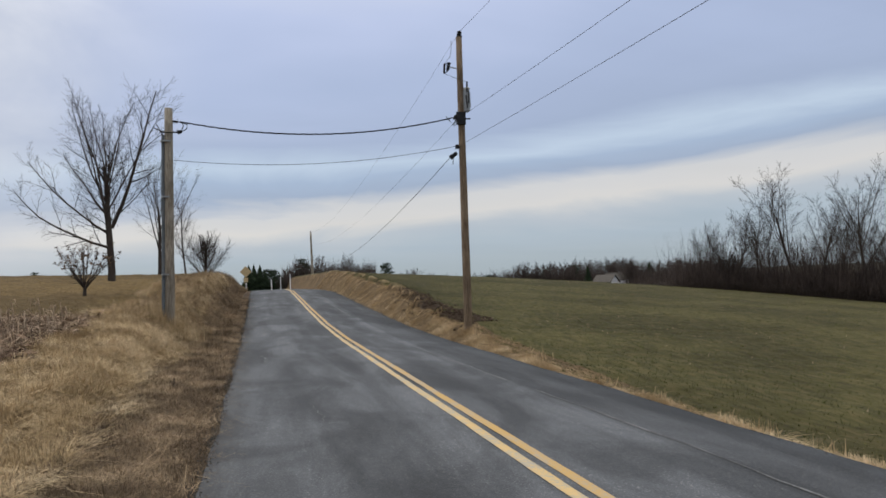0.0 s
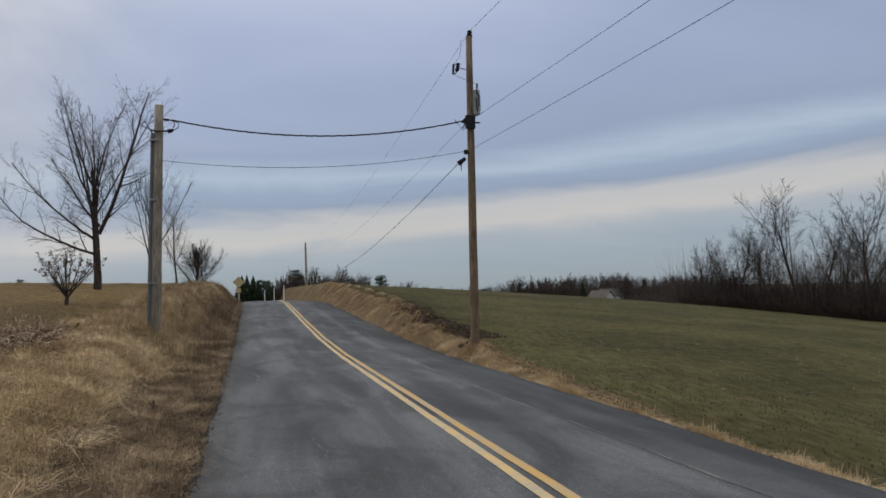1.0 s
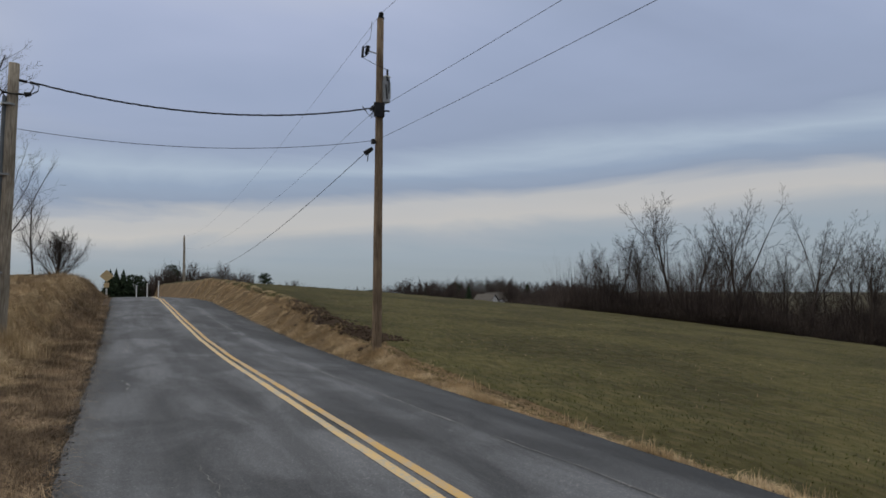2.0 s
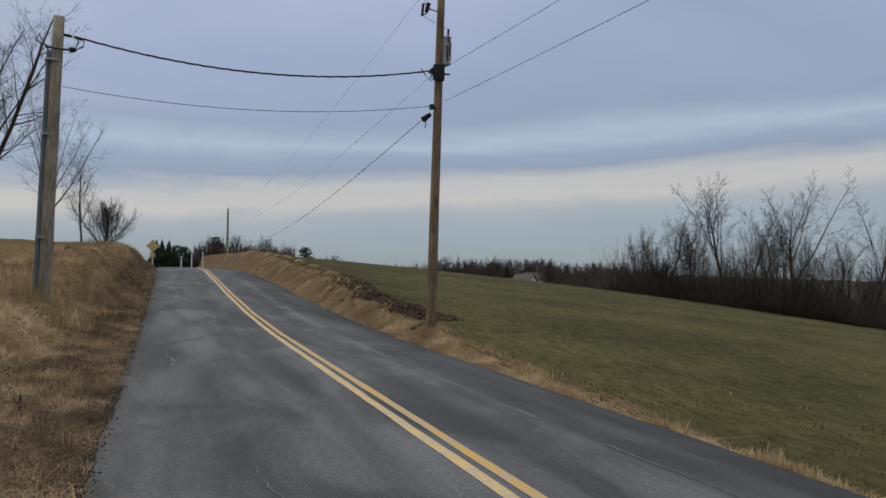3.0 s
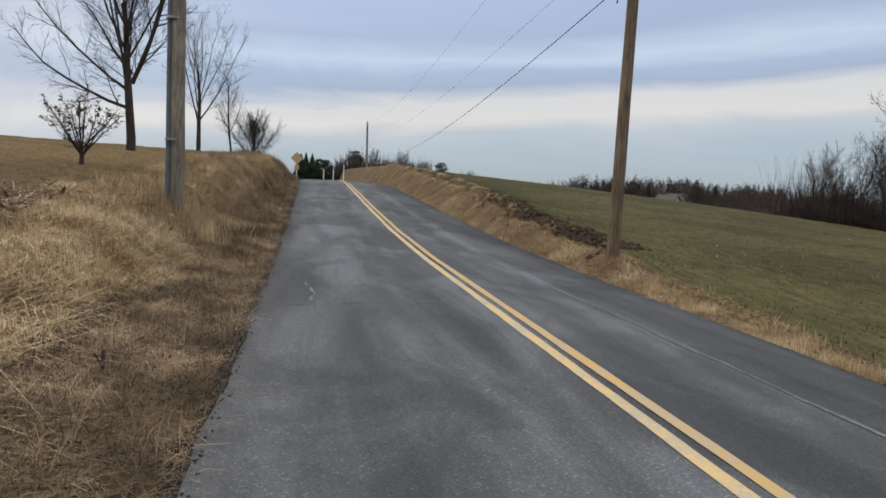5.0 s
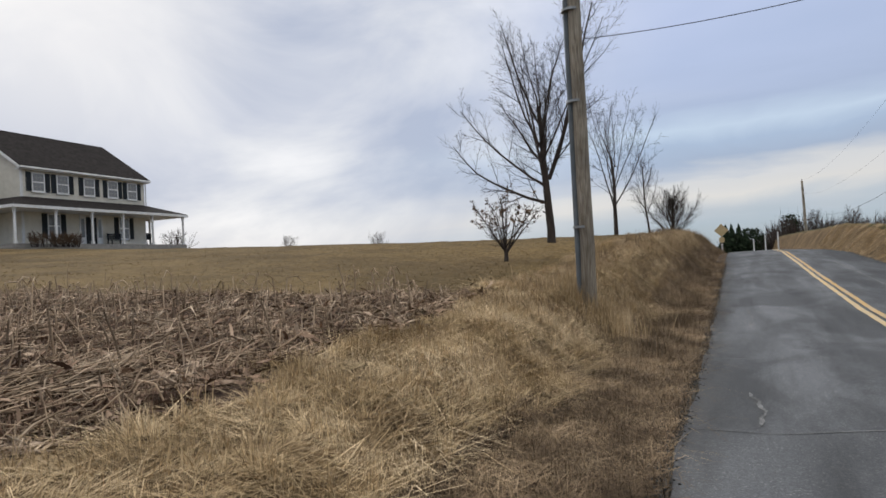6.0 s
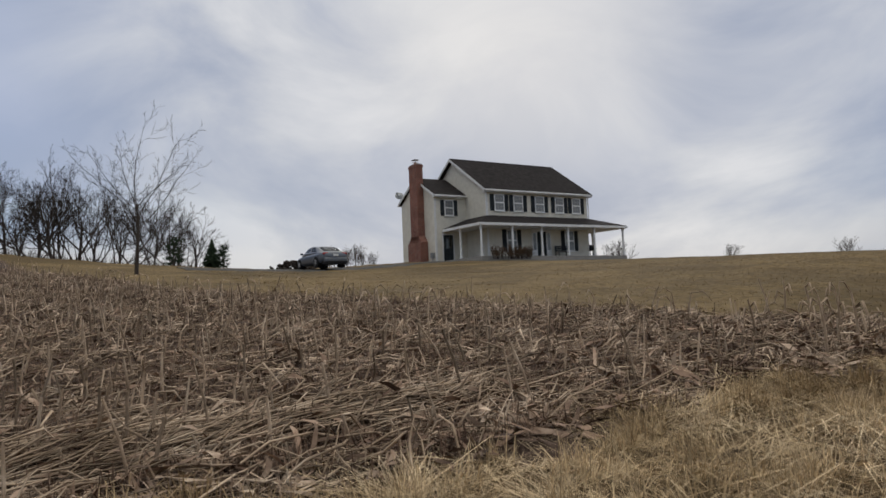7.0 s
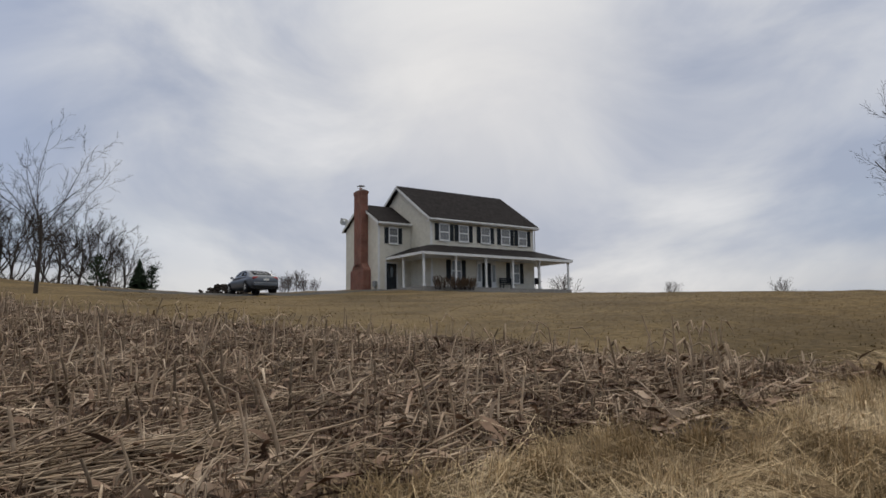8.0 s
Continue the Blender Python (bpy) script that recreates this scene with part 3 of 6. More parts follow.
def tree_meshes(seed, height, radius, spec, lean=(0, 0), extra=()):
    rng = np.random.default_rng(seed)
    lines = []
    trunk = height * spec.get("trunk", 0.72)
    grow(rng, lines, np.zeros(3) - [0, 0, 0.25], np.array([lean[0], lean[1], 1.0]), trunk, radius, 0, spec)
    for h, d, ll, rr in extra:
        grow(rng, lines, np.array([0.0, 0.0, h]) + np.array([lean[0], lean[1], 0]) * h, np.array(d, float), ll, rr, 1, spec)
    top = max(max(q[2] for q in pts) for _, pts, _ in lines)
    s = height / top
    big = [(np.array(p) * s, r) for lv, p, r in lines if lv < 2]
    small = [(np.array(p) * s, r) for lv, p, r in lines if lv >= 2]
    return fast_mesh("trunk", *tubes(big, 8, 5, 0.03)), fast_mesh("crown", *tubes(small, 4, 3, 0.02))


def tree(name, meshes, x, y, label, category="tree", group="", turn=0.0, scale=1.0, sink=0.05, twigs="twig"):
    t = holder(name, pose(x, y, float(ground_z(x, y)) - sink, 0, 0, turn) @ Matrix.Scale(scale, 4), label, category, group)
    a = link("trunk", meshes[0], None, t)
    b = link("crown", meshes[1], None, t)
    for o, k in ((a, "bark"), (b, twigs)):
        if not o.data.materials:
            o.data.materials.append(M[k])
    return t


# tall tree on the bank, with long low limbs towards the field
HERO = dict(trunk=0.48, levels=5, kids=[12, 13, 7, 4], first=[0.30, 0.08, 0.10, 0.10], wobble=[0.035, 0.06, 0.09, 0.10], lift=[0.02, 0.075, 0.05, 0.03], angle=[(10, 38), (30, 54), (28, 50), (22, 44)], ratio=[1.12, 0.34, 0.48, 0.55], fine=0.0045, thin=(0.30, 0.46))
tree("tree", tree_meshes(14, 9.6, 0.165, HERO, (0.03, 0.0), extra=[(1.25, (-0.95, 0.05, 0.30), 4.3, 0.06), (1.75, (-0.90, -0.25, 0.55), 3.7, 0.05), (2.3, (-0.7, 0.35, 0.75), 3.4, 0.05), (2.0, (0.55, 0.1, 0.95), 5.6, 0.085)]), -5.91, 31.3, "tall bare tree with long low limbs on the grassy bank", turn=0)
tree("tree", tree_meshes(5, 8.0, 0.125, dict(HERO, trunk=0.42, kids=[9, 11, 6, 4], ratio=[1.25, 0.36, 0.46, 0.55]), (0.02, 0)), -5.49, 43.0, "bare tree with a forked trunk on the grassy bank", turn=40)
tree("tree", tree_meshes(8, 6.6, 0.08, dict(HERO, trunk=0.75, kids=[14, 9, 5, 3], ratio=[0.45, 0.40, 0.46, 0.55], angle=[(20, 44), (30, 54), (28, 50), (22, 44)]), (0.0, 0.02)), -5.3, 56.5, "slim young bare tree on the grassy bank")
tree("tree", tree_meshes(21, 4.9, 0.11, dict(BUSHY, trunk=0.5, kids=[30, 16, 9], first=[0.08, 0.15, 0.1], angle=[(20, 58), (22, 46), (22, 46)], ratio=[1.1, 0.40, 0.46], lift=[0.02, 0.06, 0.03], fine=0.007)), -4.4, 62.5, "low dense bushy bare tree at the top of the bank")


def leafy_shrub():
    rng = np.random.default_rng(4)
    lines = []
    lines.append((0, [np.array((0.0, 0.0, -0.1)), np.array((0.01, 0.02, 0.2)), np.array((0.0, 0.01, 0.42))], [0.07, 0.055, 0.05]))
    for i in range(12):
        a = i * 0.52 + rng.uniform(-0.2, 0.2)
        out = 0.25 + 0.75 * (i % 3) / 2
        grow(rng, lines, np.array([0.02 * math.cos(a), 0.02 * math.sin(a), 0.18 + 0.018 * i]), np.array([out * math.cos(a), out * math.sin(a), 1.0]), rng.uniform(1.25, 1.5), 0.024, 1, dict(BUSHY, kids=[0, 8, 6], levels=4, fine=0.0045, lift=[0.02, 0.04, 0.03], angle=[(20, 45), (22, 42), (20, 42)], ratio=[1, 0.36, 0.5]))
    t = holder("shrub", pose(-5.51, 24.95, float(ground_z(-5.51, 24.95))), "rounded vase-shaped shrub with withered dark leaves on the lawn", "shrub")
    link("stem", fast_mesh("stem", *tubes([(p, r) for lv, p, r in lines if lv <= 1], 6, 4)), M["bark"], t)
    link("twig", fast_mesh("twig", *tubes([(p, r) for lv, p, r in lines if lv > 1], 4, 3)), M["twig"], t)
    V, F = [], []
    for lv, p, r in lines:
        if lv == 3 and p[-1][2] > 0.9 and rng.random() < 0.6:
            c = np.array(p[-1])
            for _ in range(2):
                q = c + rng.normal(0, 0.03, 3)
                u, w = rng.normal(0, 0.028, 3), rng.normal(0, 0.028, 3)
                F.append([len(V), len(V) + 1, len(V) + 2, len(V) + 3])
                V += [q - u, q + w * 0.6, q + u, q - w * 0.6]
    link("leaves", fast_mesh("leaves", V, F), M["deadleaf"], t, "withered brown leaves")


leafy_shrub()

# young tree at the stubble's edge and the thicket behind it
tree("tree", tree_meshes(36, 6.6, 0.09, dict(HERO, trunk=0.40, first=[0.62, 0.15, 0.12, 0.1], kids=[7, 7, 5, 3], lift=[0.02, 0.045, 0.05, 0.03], ratio=[1.5, 0.42, 0.46, 0.55], wobble=[0.05, 0.10, 0.12, 0.12], angle=[(26, 64), (28, 52), (26, 48), (22, 42)], fine=0.006), (0.02, 0.01)), -29.2, 11.27, "young bare tree at the edge of the stubble", turn=15)
thicket = [tree_meshes(41 + i, 7.6, 0.12, dict(WOODS, first=[0.06, 0.2, 0.15, 0.1], kids=[9, 8, 6, 4], trunk=0.4, ratio=[1.5, 0.42, 0.48, 0.6], angle=[(22, 60), (26, 50), (22, 46), (18, 40)], wobble=[0.10, 0.13, 0.14, 0.15], thin=(0.45, 0.7)), (0.14 * (i - 1), 0.1)) for i in range(3)]
rng = np.random.default_rng(9)
for i, (az, dist, s) in enumerate([(-86.9, 51, 0.95), (-82.6, 55, 0.8), (-98.3, 58, 1.05), (-99.5, 52, 0.95), (-97.2, 55, 1.0), (-95.4, 50, 0.9), (-93.6, 56, 1.05), (-92.3, 52, 1.1), (-90.8, 57, 1.15), (-89.6, 53, 0.95), (-88.2, 58, 1.0), (-85.6, 54, 0.9), (-84.0, 58, 0.95), (-83.4, 63, 0.7), (-101.5, 54, 1.0), (-104, 50, 1.1), (-107, 52, 1.0), (-94.4, 62, 1.0), (-91.6, 63, 1.1)]):
    x, y = dist * math.sin(radians(az)), 9.6 + dist * math.cos(radians(az))
    tree("tree", thicket[i % 3], x, y, "crooked bare tree in the thicket behind the stubble", group="thicket trees", turn=float(rng.uniform(0, 360)), scale=s, sink=0.6)

wood_trees = [tree_meshes(60 + i, 12.0, 0.16, dict(HERO, trunk=0.46 + 0.03 * i, kids=[9, 9, 6, 4], first=[0.42, 0.1, 0.1, 0.1], ratio=[1.05, 0.38, 0.48, 0.55], wobble=[0.06, 0.08, 0.11, 0.12], angle=[(12, 46), (30, 52), (28, 48), (20, 42)], fine=0.009), (0.05 * (i - 2), 0.03 * (2 - i))) for i in range(5)]
rng = np.random.default_rng(12)


def woods_line(u):
    """Front edge of the woods beyond the wheat."""
    return 36 + 44 * u, 57 - 52 * u


for i in range(88):
    u = 0.06 + (i + rng.uniform(0, 1)) / 88 * 1.24
    back = rng.uniform(0.5, 22)
    x, y = woods_line(u)
    x, y = x + 0.76 * back, y + 0.65 * back
    s = rng.uniform(0.5, 1.0) * (0.6 + 0.4 * min(1, u * 2.4)) + (0.25 if u > 0.7 else 0)
    tree("tree", wood_trees[i % 5], x, y, "bare woodland tree above dark brush", group="woodland trees", turn=float(rng.uniform(0, 360)), scale=float(s))


def sticks(count, place, height, width, lean, rng, comb=0.0, swell=0.0):
    """Thin upright three-cornered twigs or blades on the ground."""
    x, y = place(count, rng)
    z = ground_z(x, y)
    n = len(x)
    h = height(n, rng)
    h = h * swelled(x, y, swell)
    a = rng.uniform(0, 2 * np.pi, n)
    w = width * rng.uniform(0.6, 1.4, n)
    l = np.abs(rng.normal(0, lean, n)) * h
    b = rng.uniform(0, 2 * np.pi, n)
    if comb:
        flow = 2.2 * np.sin(x * 2.1 + 1.7 * np.sin(y * 1.3)) + 2.0 * np.sin(y * 2.4 + 1.1 * np.sin(x * 3.1)) + 1.2 * np.sin(x * 6.3 + y * 5.1)
        b = flow + rng.normal(0, 1.0 / comb, n)
        h = h * (0.75 + 0.5 * np.sin(x * 3.3 + y * 1.1) * np.sin(y * 2.7 - x * 1.3))
    p = np.stack([x, y, z - 0.01], -1)
    e = np.stack([np.cos(a) * w, np.sin(a) * w, 0 * w], -1)
    t = p + np.stack([np.cos(b) * l, np.sin(b) * l, np.sqrt(np.maximum(h * h - l * l, (0.25 * h) ** 2))], -1)
    return p, e, t


def swelled(x, y, a):
    return 1 + a * (0.6 * np.sin(x * 0.31 + 1.3 * np.sin(y * 0.23)) + 0.4 * np.sin(y * 0.57 + x * 0.83))


def blades(name, count, place, height, width, lean, mat, seed, label, category, bend=True, comb=0.0, swell=0.0):
    rng = np.random.default_rng(seed)
    p, e, t = sticks(count, place, height, width, lean, rng, comb, swell)
    n = len(p)
    if bend:
        mid = p * 0.5 + t * 0.5
        mid[:, 2] += 0.12 * np.linalg.norm(t - p, axis=1)
        V = np.stack([p - e / 2, p + e / 2, mid + e * 0.35, mid - e * 0.35, t], 1).reshape(-1, 3)
        i = np.arange(n)[:, None] * 5
        F = np.concatenate([i + [0, 1, 2], i + [0, 2, 3], i + [3, 2, 4]], 1).reshape(-1, 3)
    else:
        V = np.stack([p - e / 2, p + e / 2, t], 1).reshape(-1, 3)
        F = np.arange(n * 3).reshape(-1, 3)
    ob = link(name, fast_mesh(name, V, F), mat)
    return tagged(ob, label, category, kind="stuff")


def in_woods(n, rng):
    u, back = rng.uniform(0.05, 1.3, n), rng.uniform(0, 1, n) ** 1.5 * 20
    x, y = woods_line(u)
    return x + 0.76 * back + rng.normal(0, 0.5, n), y + 0.65 * back + rng.normal(0, 0.5, n)


blades("brush", 210000, in_woods, lambda n, r: 0.3 + 4.6 * r.random(n) ** 1.6, 0.03, 1.3, M["brush"], 3, "dense dark leafless brush along the edge of the woods", "brush", False, 0.0, 0.75)
thick_shrub = [tree_meshes(150 + i, 4.6, 0.07, dict(BUSHY, kids=[22, 10, 6], angle=[(8, 62), (22, 48), (22, 46)], fine=0.013)) for i in range(3)]
rng = np.random.default_rng(77)
for i in range(64):
    u, back = 0.05 + 1.25 * (i + rng.uniform(0, 1)) / 64, rng.uniform(-0.5, 9)
    x, y = woods_line(u)
    tree("shrub", thick_shrub[i % 3], x + 0.76 * back, y + 0.65 * back, "twiggy bare shrub at the edge of the woods", "shrub", "woodland shrubs", float(rng.uniform(0, 360)), float(rng.uniform(0.45, 1.1)))
# the tall trees that stand out before the woods
for i, (u, back, s) in enumerate([(0.09, 1.0, 0.55), (0.125, 1.5, 0.66), (0.16, 1.0, 0.72), (0.20, 1.5, 1.0), (0.225, 2.5, 0.8), (0.28, 1.2, 1.04), (0.36, 2.0, 0.95), (0.43, 1.5, 0.86), (0.52, 2.0, 1.0)]):
    x, y = woods_line(u)
    tree("tree", wood_trees[(i * 2) % 5], x + 0.76 * back, y + 0.65 * back, "tall bare tree at the front of the woods", group="woodland trees", turn=i * 77.0, scale=s)


def in_thicket(n, rng):
    az, d = np.radians(rng.uniform(-112, -82, n)), rng.uniform(46, 62, n)
    return d * np.sin(az), 9.6 + d * np.cos(az)


blades("brush", 5000, in_thicket, lambda n, r: r.uniform(0.2, 0.9, n), 0.03, 0.5, M["brush"], 4, "thin leafless brush under the thicket", "brush", False)


# ---------- conifers and the far tree line ----------
def conifer_mesh(seed, height, width, n=900):
    rng = np.random.default_rng(seed)
    f = rng.uniform(0.04, 1, n) ** 0.8
    z = f * height
    r = width / 2 * (1 - f) ** 0.85 * rng.uniform(0.35, 1.1, n) + 0.03
    a = rng.uniform(0, 6.283, n)
    tip = np.stack([np.cos(a) * r, np.sin(a) * r, z - 0.22 * r], -1)
    root = np.stack([np.cos(a) * r * 0.15, np.sin(a) * r * 0.15, z + 0.04 * height], -1)
    w = 0.05 * height * rng.uniform(0.5, 1.3, n) * (1.15 - f)
    e = np.stack([-np.sin(a) * w, np.cos(a) * w, rng.normal(0, 0.4, n) * w], -1)
    V = np.stack([root, tip - e, tip + e * 1.0, tip * 1.0 + (tip - root) * 0.25], 1)
    i = np.arange(n)[:, None] * 4
    return fast_mesh("foliage", V.reshape(-1, 3), np.concatenate([i + [0, 1, 3], i + [0, 3, 2]], 1).reshape(-1, 3))


def conifer(mesh, x, y, height, label, group="", turn=0.0, scale=1.0):
    t = holder("conifer", pose(x, y, float(ground_z(x, y)) - 0.1, 0, 0, turn) @ Matrix.Scale(scale, 4), label, "conifer", group)
    part("trunk", rod(bmesh.new(), (0, 0, -0.2), (0, 0, height * 0.9), height * 0.022, height * 0.004, 6), M["bark"], t)
    f = link("foliage", mesh, None, t)
    if not mesh.materials:
        mesh.materials.append(M["needle"])
    return t


def pine_mesh(seed, height, width, tiers=20, n=1300):
    """Open, uneven pine: a clump of needles at the end of each bough."""
    rng = np.random.default_rng(seed)
    k = np.arange(tiers)
    f = 0.12 + 0.86 * (k + rng.uniform(0, 1, tiers)) / tiers
    a = k * 2.4 + rng.normal(0, 0.5, tiers)
    reach = width / 2 * np.sqrt(np.clip(1 - (f - 0.12) ** 1.6, 0.02, 1)) * rng.uniform(0.35, 1.1, tiers)
    c = np.stack([np.cos(a) * reach * 0.7, np.sin(a) * reach * 0.7, f * height], -1)
    j = rng.integers(0, tiers, n)
    q = c[j] + rng.normal(0, 1, (n, 3)) * np.array([0.085, 0.085, 0.03]) * height
    u, w = rng.normal(0, 0.022 * height, (n, 3)), rng.normal(0, 0.022 * height, (n, 3))
    V = np.stack([q - u, q + w, q + u], 1)
    return fast_mesh("foliage", V.reshape(-1, 3), np.arange(3 * n).reshape(-1, 3))


con = [conifer_mesh(70, 6.0, 3.4), pine_mesh(71, 6.0, 4.4), pine_mesh(72, 6.0, 2.6), conifer_mesh(73, 6.0, 4.4)]


def at_az(az, dist, y0=0.0):
    return dist * math.sin(radians(az)), y0 + dist * math.cos(radians(az))


for az, d, k, s in [(-0.6, 130, 3, 0.85), (-0.2, 134, 0, 0.95), (0.3, 131, 3, 0.95), (0.7, 131, 3, 0.8), (1.1, 136, 1, 0.85), (1.5, 138, 2, 0.8), (1.9, 140, 3, 0.7), (3.7, 146, 1, 0.8), (4.1, 150, 2, 0.65), (9.3, 170, 1, 0.6), (10.2, 190, 1, 0.7), (10.9, 185, 2, 1.25), (19.1, 230, 0, 1.3), (19.9, 235, 1, 1.5), (17.2, 228, 0, 1.15), (15.8, 225, 2, 1.0), (27.0, 300, 2, 2.0), (28.2, 310, 0, 1.9), (24.5, 290, 0, 1.8), (31.8, 300, 1, 1.9), (33.2, 290, 0, 2.0)]:
    x, y = at_az(az, d)
    conifer(con[k], x, y, 6.0, "dark green conifer in the far tree line", "far conifers", az * 77, s)
for az, d, k, s in [(-85.1, 47, 1, 0.34), (-82.2, 48, 3, 0.36), (-81.3, 48.5, 2, 0.30), (-29.9, 48, 1, 0.17), (-19.5, 45, 1, 0.16)]:
    x, y = at_az(az, d, 10.5)
    conifer(con[k], x, y, 6.0, "small dark conifer on the skyline of the lawn", "small conifers", az * 31, s)

far_trees = [tree_meshes(80 + i, 8.0, 0.16, dict(WOODS, levels=4, kids=[12, 8, 6], fine=0.024, first=[0.15, 0.15, 0.1], lift=[0.02, 0.06, 0.04], ratio=[1.0, 0.48, 0.5])) for i in range(3)]
rng = np.random.default_rng(31)
spots = [(az, rng.uniform(135, 175), rng.uniform(0.42, 0.68)) for az in np.arange(2.2, 9.6, 0.36)] + [(az, rng.uniform(190, 260), rng.uniform(0.7, 1.15)) for az in np.arange(11.0, 22, 0.45)] + [(az, rng.uniform(240, 330), rng.uniform(1.15, 1.8)) for az in np.arange(22, 38, 0.26)] + [(az, rng.uniform(150, 210), rng.uniform(0.8, 1.2)) for az in np.arange(33.5, 40, 0.35)] + [(26.3, 235, 1.6), (26.5, 236, 1.5), (21.0, 215, 1.2), (7.5, 140, 0.75)]
for i, (az, d, s) in enumerate(spots):
    if 27.4 < az < 31.6:
        d, s = d + 70, s * 1.25
    x, y = at_az(az, d)
    # crowns in the paler brush colour, which paints in the haze of distance
    tree("tree", far_trees[i % 3], x, y, "bare tree in the far tree line", group="far trees", turn=float(rng.uniform(0, 360)), scale=float(s), twigs="brush")
for az, d, s in [(-38.9, 47, 0.21), (-30.7, 48, 0.27), (-42.0, 48, 0.10), (-12.0, 75, 0.25), (-72.5, 60, 0.24), (-73.8, 61, 0.26), (-47.6, 62, 0.5), (-70.9, 62, 0.3), (-72.0, 58, 0.3), (-71.4, 60, 0.27), (-70.2, 59, 0.32), (-69.5, 61, 0.28), (-68.9, 60, 0.24), (-31.6, 47, 0.13), (-15.2, 60, 0.22), (-13.2, 60, 0.2)]:
    x, y = at_az(az, d, 10.5)
    tree("shrub", far_trees[int(d) % 3], x, y, "small bare shrub on the skyline of the lawn", "shrub", "skyline shrubs", az * 13, s, 0.1, "brush")


def in_far(n, rng):
    az = np.radians(rng.uniform(-0.9, 38, n))
    d = np.where(az < radians(10), rng.uniform(135, 170, n), rng.uniform(240, 320, n))
    d = np.where((az > radians(10)) & (az < radians(22)), rng.uniform(200, 260, n), d)
    d = np.where((az > radians(27.2)) & (az < radians(31.6)), rng.uniform(320, 350, n), d)
    return d * np.sin(az), d * np.cos(az)


def in_far_right(n, rng):
    az = rng.uniform(20, 38, n)
    d = np.where(az > 33, rng.uniform(200, 270, n), rng.uniform(235, 325, n))
    d = np.where((az > 27.2) & (az < 31.6), rng.uniform(320, 350, n), d)
    az = np.radians(az)
    return d * np.sin(az), d * np.cos(az)


blades("brush", 22000, in_far_right, lambda n, r: 2 + 8.5 * r.random(n) ** 1.6, 0.26, 0.6, M["brush"], 7, "far belt of leafless woods along the horizon", "brush", False, 0.0, 0.35)
blades("brush", 18000, in_far, lambda n, r: 0.8 + 4.6 * r.random(n) ** 1.8, 0.16, 0.6, M["brush"], 6, "far belt of leafless brush along the horizon", "brush", False)


# ---------- utility poles and wires ----------
def wire_line(a, b, sag, n=24):
    a, b = np.array(a, float), np.array(b, float)
    f = np.linspace(0, 1, n)[:, None]
    p = a + (b - a) * f
    p[:, 2] -= 4 * sag * (f * (1 - f))[:, 0]
    return p


def wire(name, a, b, sag, r, label, twist=0.0):
    p = wire_line(a, b, sag, 60 if twist else 28)
    lines = [(p, np.full(len(p), r))]
    if twist:
        ph = np.arange(len(p)) * 0.9
        for k in (0, 2.1, 4.2):
            q = p + np.stack([0 * ph, np.cos(ph + k) * twist, np.sin(ph + k) * twist], -1)
            lines.append((q, np.full(len(q), r * 0.8)))
    return tagged(link(name, fast_mesh(name, *tubes(lines, 6, 5)), M["cable"]), label, "wire")


def insulator(bm, a, b, r):
    a, b = Vector(a), Vector(b)
    for i in range(3):
        c = a + (b - a) * (i + 0.5) / 3
        rod(bm, c - (b - a) * 0.12, c + (b - a) * 0.12, r, r * 0.6, 10)
    rod(bm, a, b, r * 0.45, None, 8)
    return bm


def wooden_post(base, top, r0, r1, seed, cuts=()):
    p = np.linspace(0, 1, 9)[:, None]
    b, t = np.array(base, float), np.array(top, float)
    rng = np.random.default_rng(seed)
    pts = b + (t - b) * p + np.concatenate([rng.normal(0, 0.004, (9, 2)), np.zeros((9, 1))], 1)
    V, F = tubes([(pts, r0 + (r1 - r0) * p[:, 0])], 16, 16)
    me = fast_mesh("post", V, F)
    bm = bmesh.new()
    bm.from_mesh(me)
    bm.verts.ensure_lookup_table()
    bm.faces.new([bm.verts[len(V) - 16 + i] for i in range(16)])
    return bm


